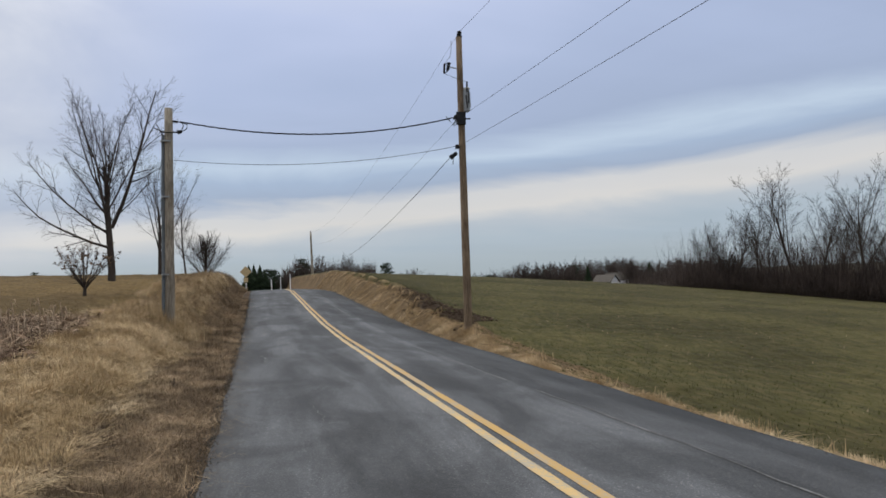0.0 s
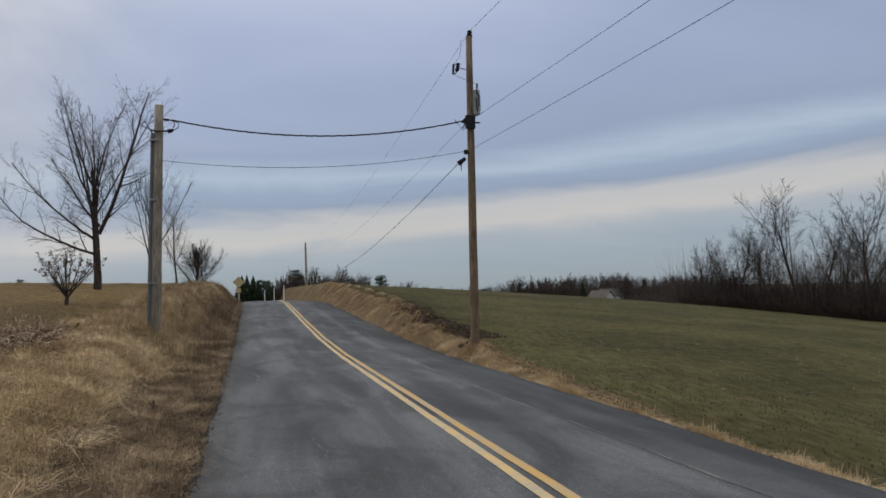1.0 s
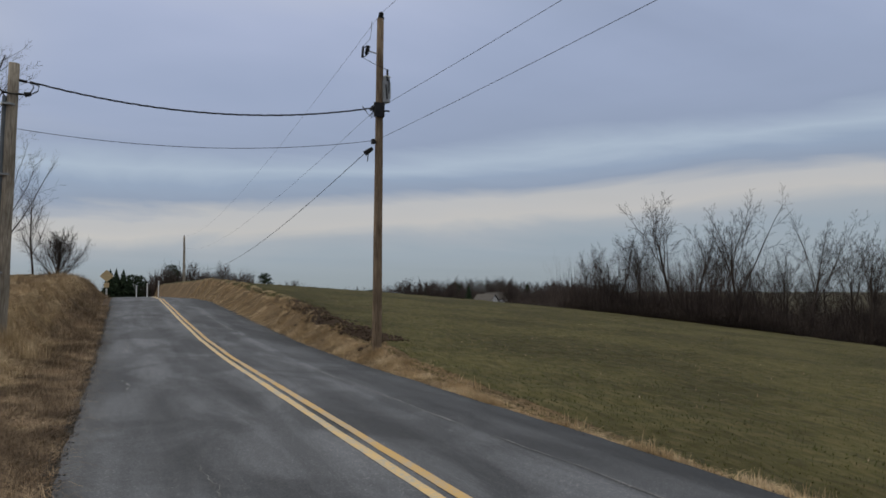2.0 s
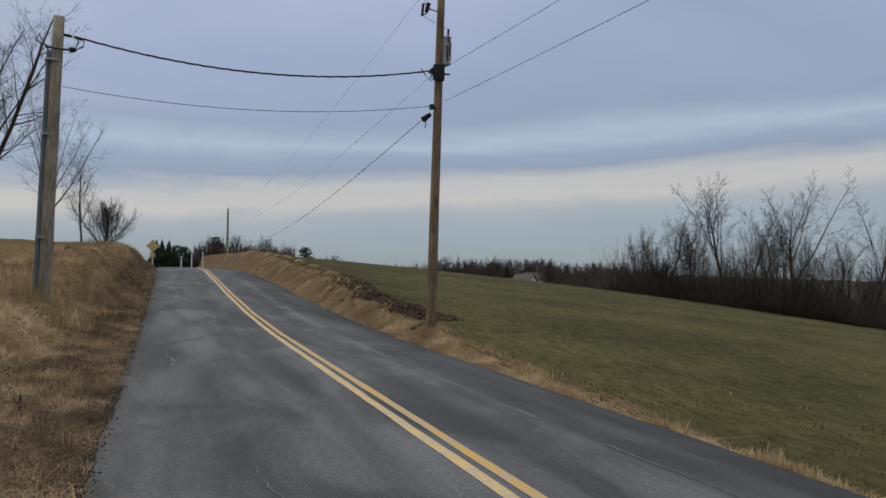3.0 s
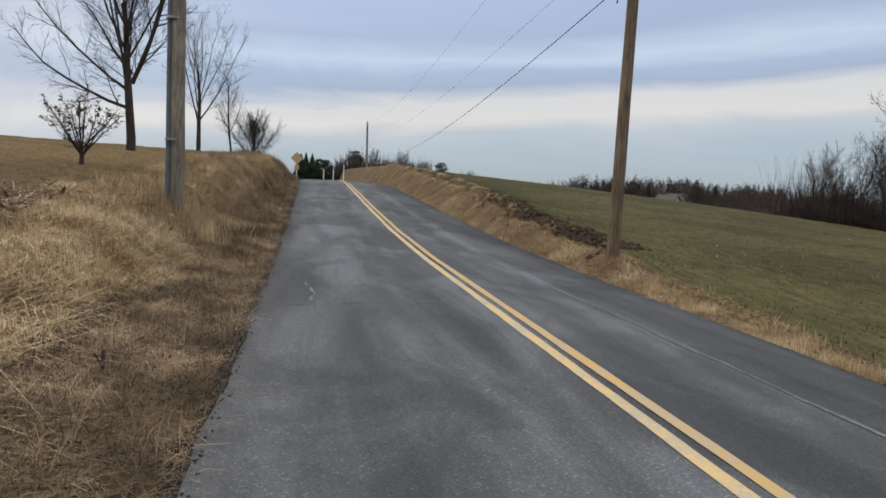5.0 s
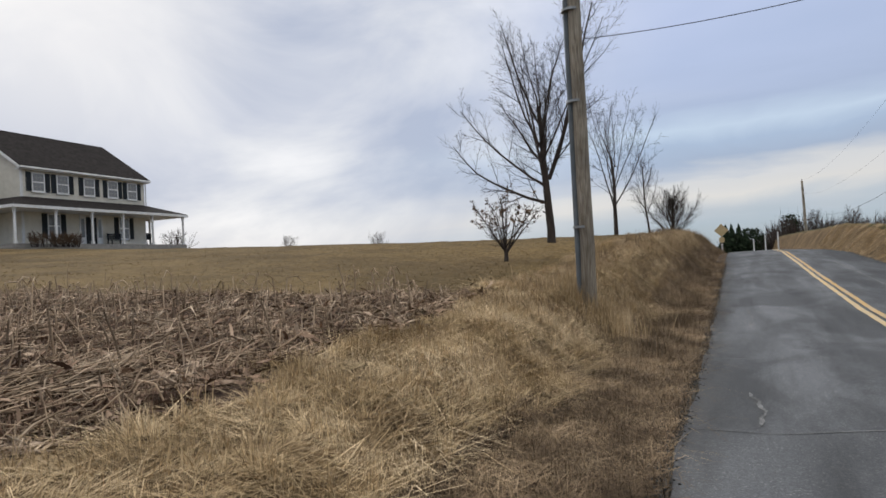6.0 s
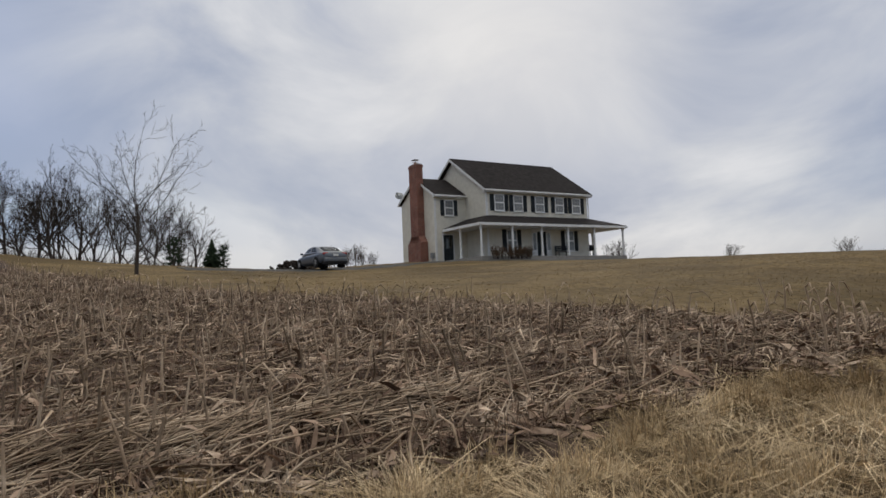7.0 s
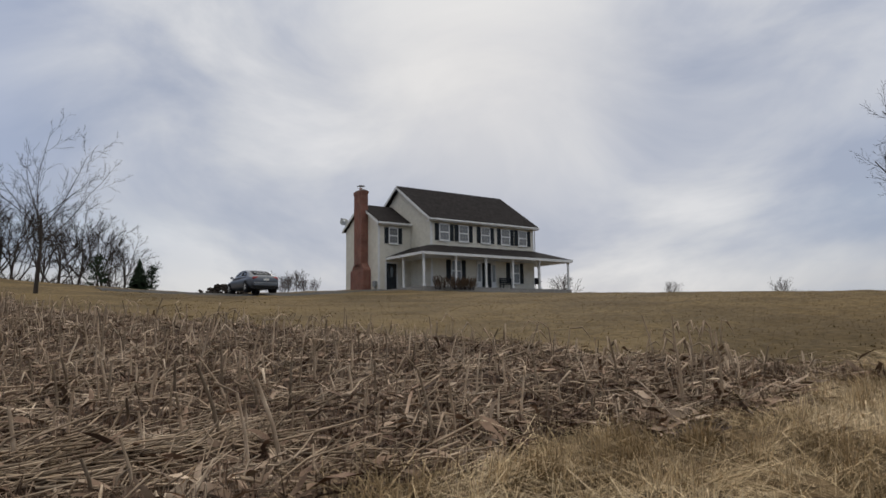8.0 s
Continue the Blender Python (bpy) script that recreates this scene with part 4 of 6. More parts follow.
def right_pole():
    gz = float(ground_z(5.95, 18.03))
    pole = holder("utility_pole", pose(5.95, 18.03, gz), "weathered brown wooden utility pole with a transformer beside the road", "utility pole")
    top = 8.60 - gz
    part("post", wooden_post((0, 0, -0.4), (0.08, 0, top), 0.125, 0.086, 1), M["pole"], pole, smooth=True)
    bm = bmesh.new()
    insulator(bm, (0.08, 0, top), (0.11, 0.0, top + 0.19), 0.075)
    box(bm, 0.02, -0.07, top - 0.02, 0.16, 0.07, top + 0.03)
    part("top_insulator", bm, M["black"], pole)
    # cut-out fuse on a short arm
    zf = 7.66 - gz
    bm = bmesh.new()
    rod(bm, (0.02, -0.02, zf), (-0.26, -0.04, zf + 0.03), 0.016)
    part("fuse_arm", bm, M["steel"], pole)
    bm = bmesh.new()
    insulator(bm, (-0.26, -0.04, zf + 0.16), (-0.32, -0.04, zf - 0.08), 0.06)
    rod(bm, (-0.40, -0.04, zf + 0.12), (-0.42, -0.04, zf - 0.16), 0.032)
    rod(bm, (-0.26, -0.04, zf + 0.15), (-0.40, -0.04, zf + 0.10), 0.014)
    rod(bm, (-0.32, -0.04, zf - 0.10), (-0.42, -0.04, zf - 0.16), 0.014)
    part("fuse", bm, M["black"], pole, "dark porcelain cut-out fuse")
    # transformer can
    bm = bmesh.new()
    z0, z1 = 6.42 - gz, 7.05 - gz
    rod(bm, (0.215, -0.05, z0), (0.215, -0.05, z1), 0.105, None, 20)
    rod(bm, (0.225, -0.05, z1), (0.215, -0.05, z1 + 0.05), 0.115, 0.08, 20)
    rod(bm, (0.225, -0.05, z0 - 0.02), (0.215, -0.05, z0 + 0.02), 0.112, None, 20)
    for s in (-1, 1):
        box(bm, 0.215 + s * 0.108 - 0.012, -0.08, z0 + 0.1, 0.215 + s * 0.108 + 0.012, -0.02, z1 - 0.1)
    can = part("transformer", bm, M["steel"], pole, "grey cylindrical transformer can")
    part("bushing", insulator(bmesh.new(), (0.25, -0.05, z1 + 0.04), (0.26, -0.05, z1 + 0.24), 0.035), M["black"], can)
    bm = bmesh.new()
    rod(bm, (0.17, -0.175, z0 + 0.42), (0.20, -0.185, z0 + 0.05), 0.018, None, 8)
    rod(bm, (0.26, -0.17, z0 + 0.55), (0.25, -0.18, z0 + 0.2), 0.014, None, 8)
    rod(bm, (0.21, -0.19, z1 - 0.1), (0.21, -0.15, z1 + 0.02), 0.022, None, 8)
    part("terminal", bm, M["black"], can)
    bm = bmesh.new()
    rod(bm, (-0.16, 0.12, 6.22 - gz), (0.3, -0.1, 6.18 - gz), 0.022, None, 8)
    box(bm, -0.12, -0.16, 6.0 - gz, 0.14, -0.06, 6.36 - gz)
    part("clamp", bm, M["black"], pole)
    bm = bmesh.new()
    for dz in (0.12, 0.5):
        box(bm, 0.03, -0.06, z0 + dz, 0.12, 0.04, z0 + dz + 0.05)
    part("bracket", bm, M["steel"], can)
    for a, z in ((0.0, 6.22), (0.03, 5.36)):
        bm = bmesh.new()
        rod(bm, (-0.11, -0.05, z - gz), (0.16, 0.05, z - gz), 0.03)
        box(bm, -0.16, -0.1, z - gz - 0.05, -0.08, 0.02, z - gz + 0.06)
        part("clamp", bm, M["black"], pole)
    bm = bmesh.new()
    rod(bm, (-0.12, 0.0, 5.20 - gz), (-0.30, 0.1, 5.06 - gz), 0.05, 0.075, 10)
    rod(bm, (-0.22, 0.05, 5.06 - gz), (-0.24, 0.05, 4.86 - gz), 0.012)
    part("splice_box", bm, M["black"], pole, "black cable splice closure")
    drop = [(np.array([(-0.10, -0.05, 6.2 - gz), (-0.22, -0.06, 6.0 - gz), (-0.32, -0.05, 6.12 - gz), (-0.4, 0, 6.25 - gz)]), np.full(4, 0.012)),
            (np.array([(-0.08, -0.06, 6.24 - gz), (-0.2, -0.08, 5.95 - gz), (0.0, -0.15, 6.1 - gz), (0.2, -0.12, 6.45 - gz)]), np.full(4, 0.01)),
            (np.array([(0.26, -0.05, z1 + 0.22), (0.05, -0.13, z1 + 0.25), (-0.1, -0.1, z1 + 0.3), (-0.42, -0.04, zf - 0.16)]), np.full(4, 0.006)),
            (np.array([(-0.4, -0.04, zf + 0.12), (-0.22, -0.04, zf + 0.35), (-0.16, 0.0, zf + 0.62), (-0.14, 0.05, zf + 0.85)]), np.full(4, 0.006))]
    for one in drop:
        link("jumper", fast_mesh("jumper", *tubes([one], 5, 5)), M["cable"], pole)


right_pole()


def left_pole():
    bx, by = -2.13, 19.19
    gz = float(ground_z(bx, by))
    pole = holder("utility_pole", pose(bx, by, gz), "grey weathered wooden pole with a conduit, rising from tall grass", "utility pole")
    top = 6.44 - gz
    part("post", wooden_post((0, 0, -0.4), (0.14, -0.45, top), 0.128, 0.102, 2), M["pole_grey"], pole, smooth=True)
    bm = bmesh.new()
    rod(bm, (-0.16, 0.0, -0.3), (-0.01, -0.40, top * 0.88), 0.05, None, 12)
    part("conduit", bm, M["conduit"], pole, "dark grey cable conduit")
    for f in (0.25, 0.6, 0.85):
        bm = bmesh.new()
        c = Vector((0.14 * f - 0.06, -0.45 * f, top * f))
        rod(bm, c - Vector((0.0, 0, 0.02)), c + Vector((0.0, 0, 0.02)), 0.155, None, 16)
        part("strap", bm, M["steel"], pole)
    bm = bmesh.new()
    z = 5.80 - gz
    rod(bm, (-0.05, -0.44, z), (0.42, -0.40, z), 0.022)
    rod(bm, (0.34, -0.40, z), (0.46, -0.40, z + 0.03), 0.06, 0.04, 10)
    rod(bm, (0.2, -0.42, 6.10 - gz), (0.38, -0.42, 6.08 - gz), 0.03)
    part("service_head", bm, M["black"], pole, "black cable dead-end and clamp")
    loops = [(np.array([(-0.02, -0.4, top * 0.88), (-0.2, -0.42, z + 0.25), (-0.25, -0.45, z + 0.1), (0.05, -0.55, z - 0.04), (0.4, -0.42, z)]), np.full(5, 0.014)),
             (np.array([(0.42, -0.4, z), (0.58, -0.4, z + 0.1), (0.6, -0.4, z + 0.22), (0.45, -0.41, 6.08 - gz)]), np.full(4, 0.014)),
             (np.array([(0.42, -0.4, z), (0.5, -0.38, z + 0.18), (0.48, -0.4, z + 0.25), (0.4, -0.41, 6.08 - gz)]), np.full(4, 0.012))]
    for one in loops:
        link("jumper", fast_mesh("jumper", *tubes([one], 5, 5)), M["cable"], pole)


left_pole()


def far_pole():
    x, y = 8.62, 106.2
    gz = float(ground_z(x, y))
    pole = holder("utility_pole", pose(x, y, gz), "distant grey wooden utility pole beyond the crest", "utility pole")
    part("post", wooden_post((0, 0, -0.4), (-0.1, 0, 9.56 - gz), 0.20, 0.13, 3), M["pole_grey"], pole, smooth=True)
    part("top_insulator", insulator(bmesh.new(), (-0.1, 0, 9.5 - gz), (-0.1, 0, 9.75 - gz), 0.07), M["black"], pole)


far_pole()
wire("service_cable", (-1.70, 18.78, 6.09), (5.85, 18.0, 6.24), 0.42, 0.009, "thick twisted black service cable across the road", 0.016)
wire("telephone_wire", (-1.90, 18.85, 5.06), (5.86, 18.02, 5.40), 0.30, 0.007, "thin black telephone wire across the road")
wire("telephone_cable", (5.66, 18.12, 5.08), (8.55, 106.2, 6.5), 2.35, 0.009, "sagging black telephone cable along the road")
wire("overhead_wire", (6.05, 18.03, 8.76), (8.5, 106.2, 9.7), 1.6, 0.004, "thin overhead wire along the road")
wire("overhead_wire", (5.9, 18.05, 6.2), (8.5, 106.2, 8.0), 1.5, 0.004, "thin overhead wire along the road")
wire("overhead_wire", (6.05, 18.03, 8.76), (6.9, -42, 9.2), 0.9, 0.005, "thin overhead wire along the road")
wire("overhead_wire", (6.1, 17.95, 6.32), (7.6, -42, 6.9), 0.55, 0.005, "thin overhead wire along the road")
wire("overhead_wire", (6.0, 17.95, 5.45), (7.0, -42, 6.1), 0.55, 0.005, "thin overhead wire along the road")


# ---------- farmhouse ----------
HW, HD, HE, HR, HP, HF = 10.7, 9.4, 5.62, 8.96, 2.34, 2.67   # width, depth, eaves, ridge, porch reach, porch fascia
HOUSE = pose(-44.08, 37.3, 4.25, 0, 0, 92.97)


def sash_window(house, u, v, z0, z1, w):
    """A two-sash window on a wall that faces -v."""
    win = part("window", boxed(u - w / 2 - 0.07, v - 0.05, z0 - 0.07, u + w / 2 + 0.07, v + 0.02, z1 + 0.07), M["trim"], house, "white double-hung window")
    zm = (z0 + z1) / 2
    for a, b, d in ((z0, zm - 0.02, 0.056), (zm + 0.02, z1, 0.062)):
        part("pane", boxed(u - w / 2 + 0.03, v - d - 0.004, a + 0.03, u + w / 2 - 0.03, v - 0.04, b - 0.03), M["glass"], win)
        bm = bmesh.new()
        for k in (-1, 1):
            box(bm, u + k * w / 6 - 0.008, v - d - 0.014, a + 0.03, u + k * w / 6 + 0.008, v - d - 0.003, b - 0.03)
        box(bm, u - w / 2 + 0.03, v - d - 0.013, (a + b) / 2 - 0.008, u + w / 2 - 0.03, v - d - 0.002, (a + b) / 2 + 0.008)
        part("glazing_bar", bm, M["concrete"], win)
    part("sill", boxed(u - w / 2 - 0.1, v - 0.11, z0 - 0.12, u + w / 2 + 0.1, v + 0.01, z0 - 0.07), M["trim"], win)


def shutters(house, u, v, z0, z1, w, sw=0.4):
    for s in (-1, 1):
        c = u + s * (w / 2 + 0.09 + sw / 2)
        bm = boxed(c - sw / 2, v - 0.045, z0 - 0.05, c + sw / 2, v + 0.01, z1 + 0.05)
        k = int((z1 - z0) / 0.13)
        for i in range(k):
            z = z0 + (z1 - z0) * (i + 0.5) / k
            box(bm, c - sw / 2 + 0.05, v - 0.062, z - 0.03, c + sw / 2 - 0.05, v - 0.04, z + 0.02)
        part("shutter", bm, M["shutter"], house, "dark louvred shutter")


def gable_roof(house, u0, u1, v0, v1, eave, ridge, over=0.35, label="dark brown shingle roof"):
    vm = (v0 + v1) / 2
    s = (ridge - eave) / (vm - v0 + over)
    th = 0.16
    ro = part("roof", prism(bmesh.new(), [(v0 - over, eave), (vm, ridge), (v1 + over, eave), (v1 + over, eave - th), (vm, ridge - th), (v0 - over, eave - th)], 0, u0 - over, u1 + over), M["roof"], house, label)
    for u in (u0 - over - 0.03, u1 + over + 0.002):
        bm = prism(bmesh.new(), [(v0 - over, eave - 0.03), (vm, ridge - 0.03), (v1 + over, eave - 0.03), (v1 + over, eave - 0.25), (vm, ridge - 0.25), (v0 - over, eave - 0.25)], 0, u, u + 0.028)
        part("rake_board", bm, M["trim"], ro, "white rake board")
    for v in (v0 - over - 0.12, v1 + over + 0.004):
        bm = boxed(u0 - over, v, eave - 0.2, u1 + over, v + 0.115, eave - 0.06, 0.02)
        part("gutter", bm, M["trim"], ro, "white gutter")
    part("soffit", boxed(u0 - over + 0.02, v0 - over + 0.01, eave - 0.27, u1 + over - 0.02, v0 + 0.1, eave - 0.21), M["trim"], ro)
    return ro


def build_house():
    h = holder("farmhouse", HOUSE, "two-storey cream farmhouse with dark roof, shutters and wraparound porch", "house")
    body = [(0.0, -1.2), (0.0, HE - 0.22), (HD / 2, HR - 0.22), (HD, HE - 0.22), (HD, -1.2)]
    part("wall", prism(bmesh.new(), body, 0, 0.0, HW), M["siding"], h, "cream lap siding")
    wing = [(3.0, -1.2), (3.0, 5.32), (5.85, 7.12), (8.7, 5.32), (8.7, -1.2)]
    part("wall", prism(bmesh.new(), wing, 0, -3.0, -0.003), M["siding"], h, "cream lap siding of the side wing")
    gable_roof(h, 0.0, HW, 0.0, HD, HE, HR)
    gable_roof(h, -2.9, -0.4, 3.0, 8.7, 5.52, 7.34, 0.3)
    for u, v in ((0.0, 0.0), (HW, 0.0), (-3.0, 3.0)):
        bm = bmesh.new()
        box(bm, u - 0.02, v - 0.022, -0.2, u + 0.12 if u < HW else u + 0.022, v + 0.1, HE - 0.3)
        part("corner_board", bm, M["trim"], h)
    for u in (-0.28, HW + 0.22):
        bm = bmesh.new()
        rod(bm, (u + (0.18 if u < 0 else -0.12), -0.09, HE - 0.2), (u + (0.18 if u < 0 else -0.12), -0.09, 3.4), 0.045, None, 8)
        part("downspout", bm, M["trim"], h)
    for u in (1.25, 3.15, 5.4, 7.55, 9.45):
        sash_window(h, u, 0.0, 3.95, 5.2, 0.86)
        shutters(h, u, 0.0, 3.95, 5.2, 0.86, 0.38)
    for u in (2.35, 8.5):
        sash_window(h, u, 0.0, 0.72, 2.35, 0.9)
        shutters(h, u, 0.0, 0.72, 2.35, 0.9)
    sash_window(h, -1.65, 3.0, 3.85, 5.05, 0.75)
    shutters(h, -1.65, 3.0, 3.85, 5.05, 0.75, 0.34)
    # front door with side lights, and the wing's door
    d = part("door", boxed(4.95, -0.07, 0.16, 5.87, 0.02, 2.28, 0.01), M["shutter"], h, "dark panelled front door")
    for a, b in ((0.4, 1.0), (1.15, 2.1)):
        for k in (5.05, 5.46):
            part("panel", boxed(k, -0.085, a, k + 0.32, -0.065, b), M["shutter"], d)
    part("handle", rod(bmesh.new(), (5.78, -0.13, 1.1), (5.78, -0.07, 1.1), 0.03), M["steel"], d)
    f = part("door_frame", box(box(boxed(4.4, -0.06, 0.16, 4.93, 0.02, 2.42), 5.89, -0.06, 0.16, 6.42, 0.02, 2.42), 4.4, -0.065, 2.3, 6.42, 0.02, 2.45), M["trim"], h, "white door surround")
    for k in (4.52, 6.02):
        part("pane", boxed(k, -0.072, 0.75, k + 0.28, -0.05, 2.15), M["glass"], f)
    d = part("door", boxed(-2.3, 2.94, 0.12, -1.4, 3.01, 2.2, 0.01), M["shutter"], h, "dark side door")
    part("pane", boxed(-2.16, 2.925, 1.1, -1.54, 2.945, 2.05), M["darkglass"], d)
    f = part("door_frame", box(box(boxed(-2.42, 2.95, 0.1, -2.31, 3.01, 2.3), -1.39, 2.95, 0.1, -1.28, 3.01, 2.3), -2.42, 2.946, 2.2, -1.28, 3.01, 2.32), M["trim"], h)
    # porch
    p, W = HP, HW
    bm = box(box(boxed(-p + 0.1, -p + 0.1, -1.0, W + p - 0.1, -0.002, 0.12), -p + 0.1, 0.002, -1.0, -0.002, 2.99, 0.12), W + 0.002, 0.002, -1.0, W + p - 0.1, 4.2, 0.12)
    part("porch_floor", bm, M["deck"], h, "grey porch deck")
    bm = bmesh.new()
    zt = 3.52
    o = [bm.verts.new(c) for c in ((-p, 2.98, HF), (-p, -p, HF), (W + p, -p, HF), (W + p, 4.4, HF))]
    i = [bm.verts.new(c) for c in ((-0.004, 2.98, zt), (-0.004, -0.004, zt), (W + 0.004, -0.004, zt), (W + 0.004, 4.4, zt))]
    for k in range(3):
        bm.faces.new((o[k], o[k + 1], i[k + 1], i[k]))
    r = bmesh.ops.extrude_face_region(bm, geom=bm.faces[:])
    bmesh.ops.translate(bm, verts=[e for e in r["geom"] if isinstance(e, bmesh.types.BMVert)], vec=(0, 0, -0.10))
    pr = part("porch_roof", bm, M["roof"], h, "dark shingle porch roof")
    bm = bmesh.new()
    box(bm, -p - 0.03, -p - 0.03, HF - 0.22, W + p + 0.03, -p + 0.02, HF - 0.02)
    box(bm, -p - 0.03, -p + 0.024, HF - 0.22, -p + 0.02, 2.98, HF - 0.02)
    box(bm, W + p - 0.02, -p + 0.024, HF - 0.22, W + p + 0.03, 4.4, HF - 0.02)
    part("fascia", bm, M["trim"], pr, "white porch fascia")
    bm = bmesh.new()
    box(bm, -p + 0.03, -p + 0.03, HF - 0.20, W + p - 0.03, -0.01, HF - 0.16)
    box(bm, -p + 0.03, -0.006, HF - 0.20, -0.01, 2.97, HF - 0.16)
    box(bm, W + 0.01, -0.006, HF - 0.20, W + p - 0.03, 4.38, HF - 0.16)
    part("porch_ceiling", bm, M["trim"], pr)
    for u, v in [(-2.07, -2.07), (0.85, -2.07), (3.75, -2.07), (6.5, -2.07), (9.4, -2.07), (12.75, -2.07), (-2.07, 0.75), (12.75, 1.6), (12.75, 4.0)]:
        bm = boxed(u - 0.07, v - 0.07, 0.12, u + 0.07, v + 0.07, HF - 0.2, 0.012)
        box(bm, u - 0.1, v - 0.1, 0.12, u + 0.1, v + 0.1, 0.3, 0.01)
        box(bm, u - 0.1, v - 0.1, HF - 0.38, u + 0.1, v + 0.1, HF - 0.22, 0.01)
        part("porch_post", bm, M["trim"], h, "white square porch post")
    # chimney on the wing's gable
    bm = boxed(-3.62, 4.72, -1.2, -3.003, 6.0, 8.3)
    box(bm, -3.72, 4.25, -1.2, -3.006, 6.45, 1.75, 0.02)
    prism(bm, [(4.25, 1.75), (4.72, 2.3), (6.0, 2.3), (6.45, 1.75)], 0, -3.62, -3.01)
    box(bm, -3.66, 4.68, 8.05, -2.96, 6.04, 8.25)
    ch = part("chimney", bm, M["brick"], h, "tall red brick chimney with a wider base")
    bm = boxed(-3.57, 4.78, 8.3, -3.05, 5.95, 8.38, 0.02)
    part("crown", bm, M["concrete"], ch)
    bm = bmesh.new()
    rod(bm, (-3.31, 5.36, 8.36), (-3.31, 5.36, 8.57), 0.15, None, 14)
    part("flue", bm, M["terracotta"], ch)
    bm = boxed(-3.55, 5.06, 8.74, -3.08, 5.66, 8.77)
    for a, b in ((-3.48, 5.16), (-3.13, 5.16), (-3.48, 5.56), (-3.13, 5.56)):
        rod(bm, (a, b, 8.36), (a, b, 8.75), 0.012, None, 6)
    part("cap", bm, M["steel"], ch)
    # dish on the back eave, meter on the wing
    dish = part("satellite_dish", bmesh.new(), M["steel"], h, "grey satellite dish on the eave")
    bm = bmesh.new()
    bmesh.ops.create_cone(bm, cap_ends=False, segments=20, radius1=0.36, radius2=0.06, depth=0.12, matrix=Matrix.Translation((-3.3, 8.5, 6.25)) @ Euler((radians(60), radians(20), radians(-40))).to_matrix().to_4x4())
    bmesh.ops.solidify(bm, geom=bm.faces[:], thickness=0.015)
    part("reflector", bm, M["steel"], dish)
    bm = rod(rod(bmesh.new(), (-3.05, 8.6, 5.6), (-3.2, 8.55, 6.2), 0.025), (-3.3, 8.5, 6.2), (-3.75, 8.1, 6.35), 0.02)
    box(bm, -3.8, 8.02, 6.3, -3.7, 8.14, 6.42)
    part("arm", bm, M["steel"], dish)
    m = part("gas_meter", box(boxed(-3.27, 3.2, 0.35, -3.01, 3.55, 0.8, 0.03), -3.17, 3.33, -0.4, -3.11, 3.4, 0.35), M["steel"], h, "grey utility meter")
    rd = part("ridge_cap", prism(bmesh.new(), [(HD / 2 - 0.16, HR - 0.095), (HD / 2, HR + 0.03), (HD / 2 + 0.16, HR - 0.095)], 0, -0.3, HW + 0.3), M["roof"], h)
    return h


build_house()


def on_house(u, v, z=0.12, turn=0.0):
    return HOUSE @ pose(u, v, z, 0, 0, turn)


def porch_bench(u, v):
    b = holder("porch_bench", on_house(u, v), "dark wooden bench on the porch", "bench")
    for z, y in ((0.42, 0), (0.42, 0.16), (0.42, 0.32)):
        part("slat", boxed(-0.65, y, z, 0.65, y + 0.13, z + 0.04, 0.008), M["shutter"], b)
    for z in (0.55, 0.7, 0.85):
        part("back_slat", boxed(-0.65, 0.44, z, 0.65, 0.48, z + 0.1, 0.008), M["shutter"], b)
    for x in (-0.6, 0.54):
        for y in (0.0, 0.40):
            part("leg", boxed(x, y, 0, x + 0.06, y + 0.06, 0.42 if y == 0 else 0.95), M["shutter"], b)


porch_bench(7.2, -0.75)


def grill(u, v):
    g = holder("barbecue_grill", on_house(u, v), "black barbecue grill on the porch", "grill")
    part("bowl", boxed(-0.35, -0.25, 0.6, 0.35, 0.25, 0.85, 0.05), M["black"], g)
    part("lid", prism(bmesh.new(), [(-0.26, 0.86), (-0.2, 1.1), (0.1, 1.16), (0.26, 1.0), (0.26, 0.86)], 0, -0.36, 0.36), M["black"], g)
    part("shelf", boxed(0.4, -0.2, 0.8, 0.72, 0.2, 0.84, 0.01), M["black"], g)
    for x in (-0.32, 0.28):
        for y in (-0.22, 0.18):
            part("leg", boxed(x, y, 0, x + 0.04, y + 0.04, 0.6), M["black"], g)


grill(11.3, 0.6)


def hedge_bush(u, v, w, hgt, seed, label):
    rng = np.random.default_rng(seed)
    lines = []
    for i in range(36):
        a = rng.uniform(0, 6.28)
        q = np.array([rng.uniform(-w, w), rng.uniform(-0.25, 0.25), -0.1])
        grow(rng, lines, q, np.array([0.35 * math.cos(a), 0.35 * math.sin(a), 1.0]), hgt * rng.uniform(0.6, 0.95), 0.02, 1, dict(BUSHY, kids=[0, 8, 7], levels=4, fine=0.012))
    b = holder("shrub", on_house(u, v, -0.05), label, "shrub")
    link("stem", fast_mesh("stem", *tubes([(p, r) for lv, p, r in lines if lv <= 1], 5, 4)), M["twig"], b)
    link("twig", fast_mesh("twig", *tubes([(p, r) for lv, p, r in lines if lv > 1], 4, 3)), M["deadleaf"], b)


hedge_bush(-0.6, -2.95, 1.0, 1.15, 5, "dense brown leafless shrub before the porch")
hedge_bush(1.2, -2.9, 0.8, 1.0, 6, "dense brown leafless shrub before the porch")


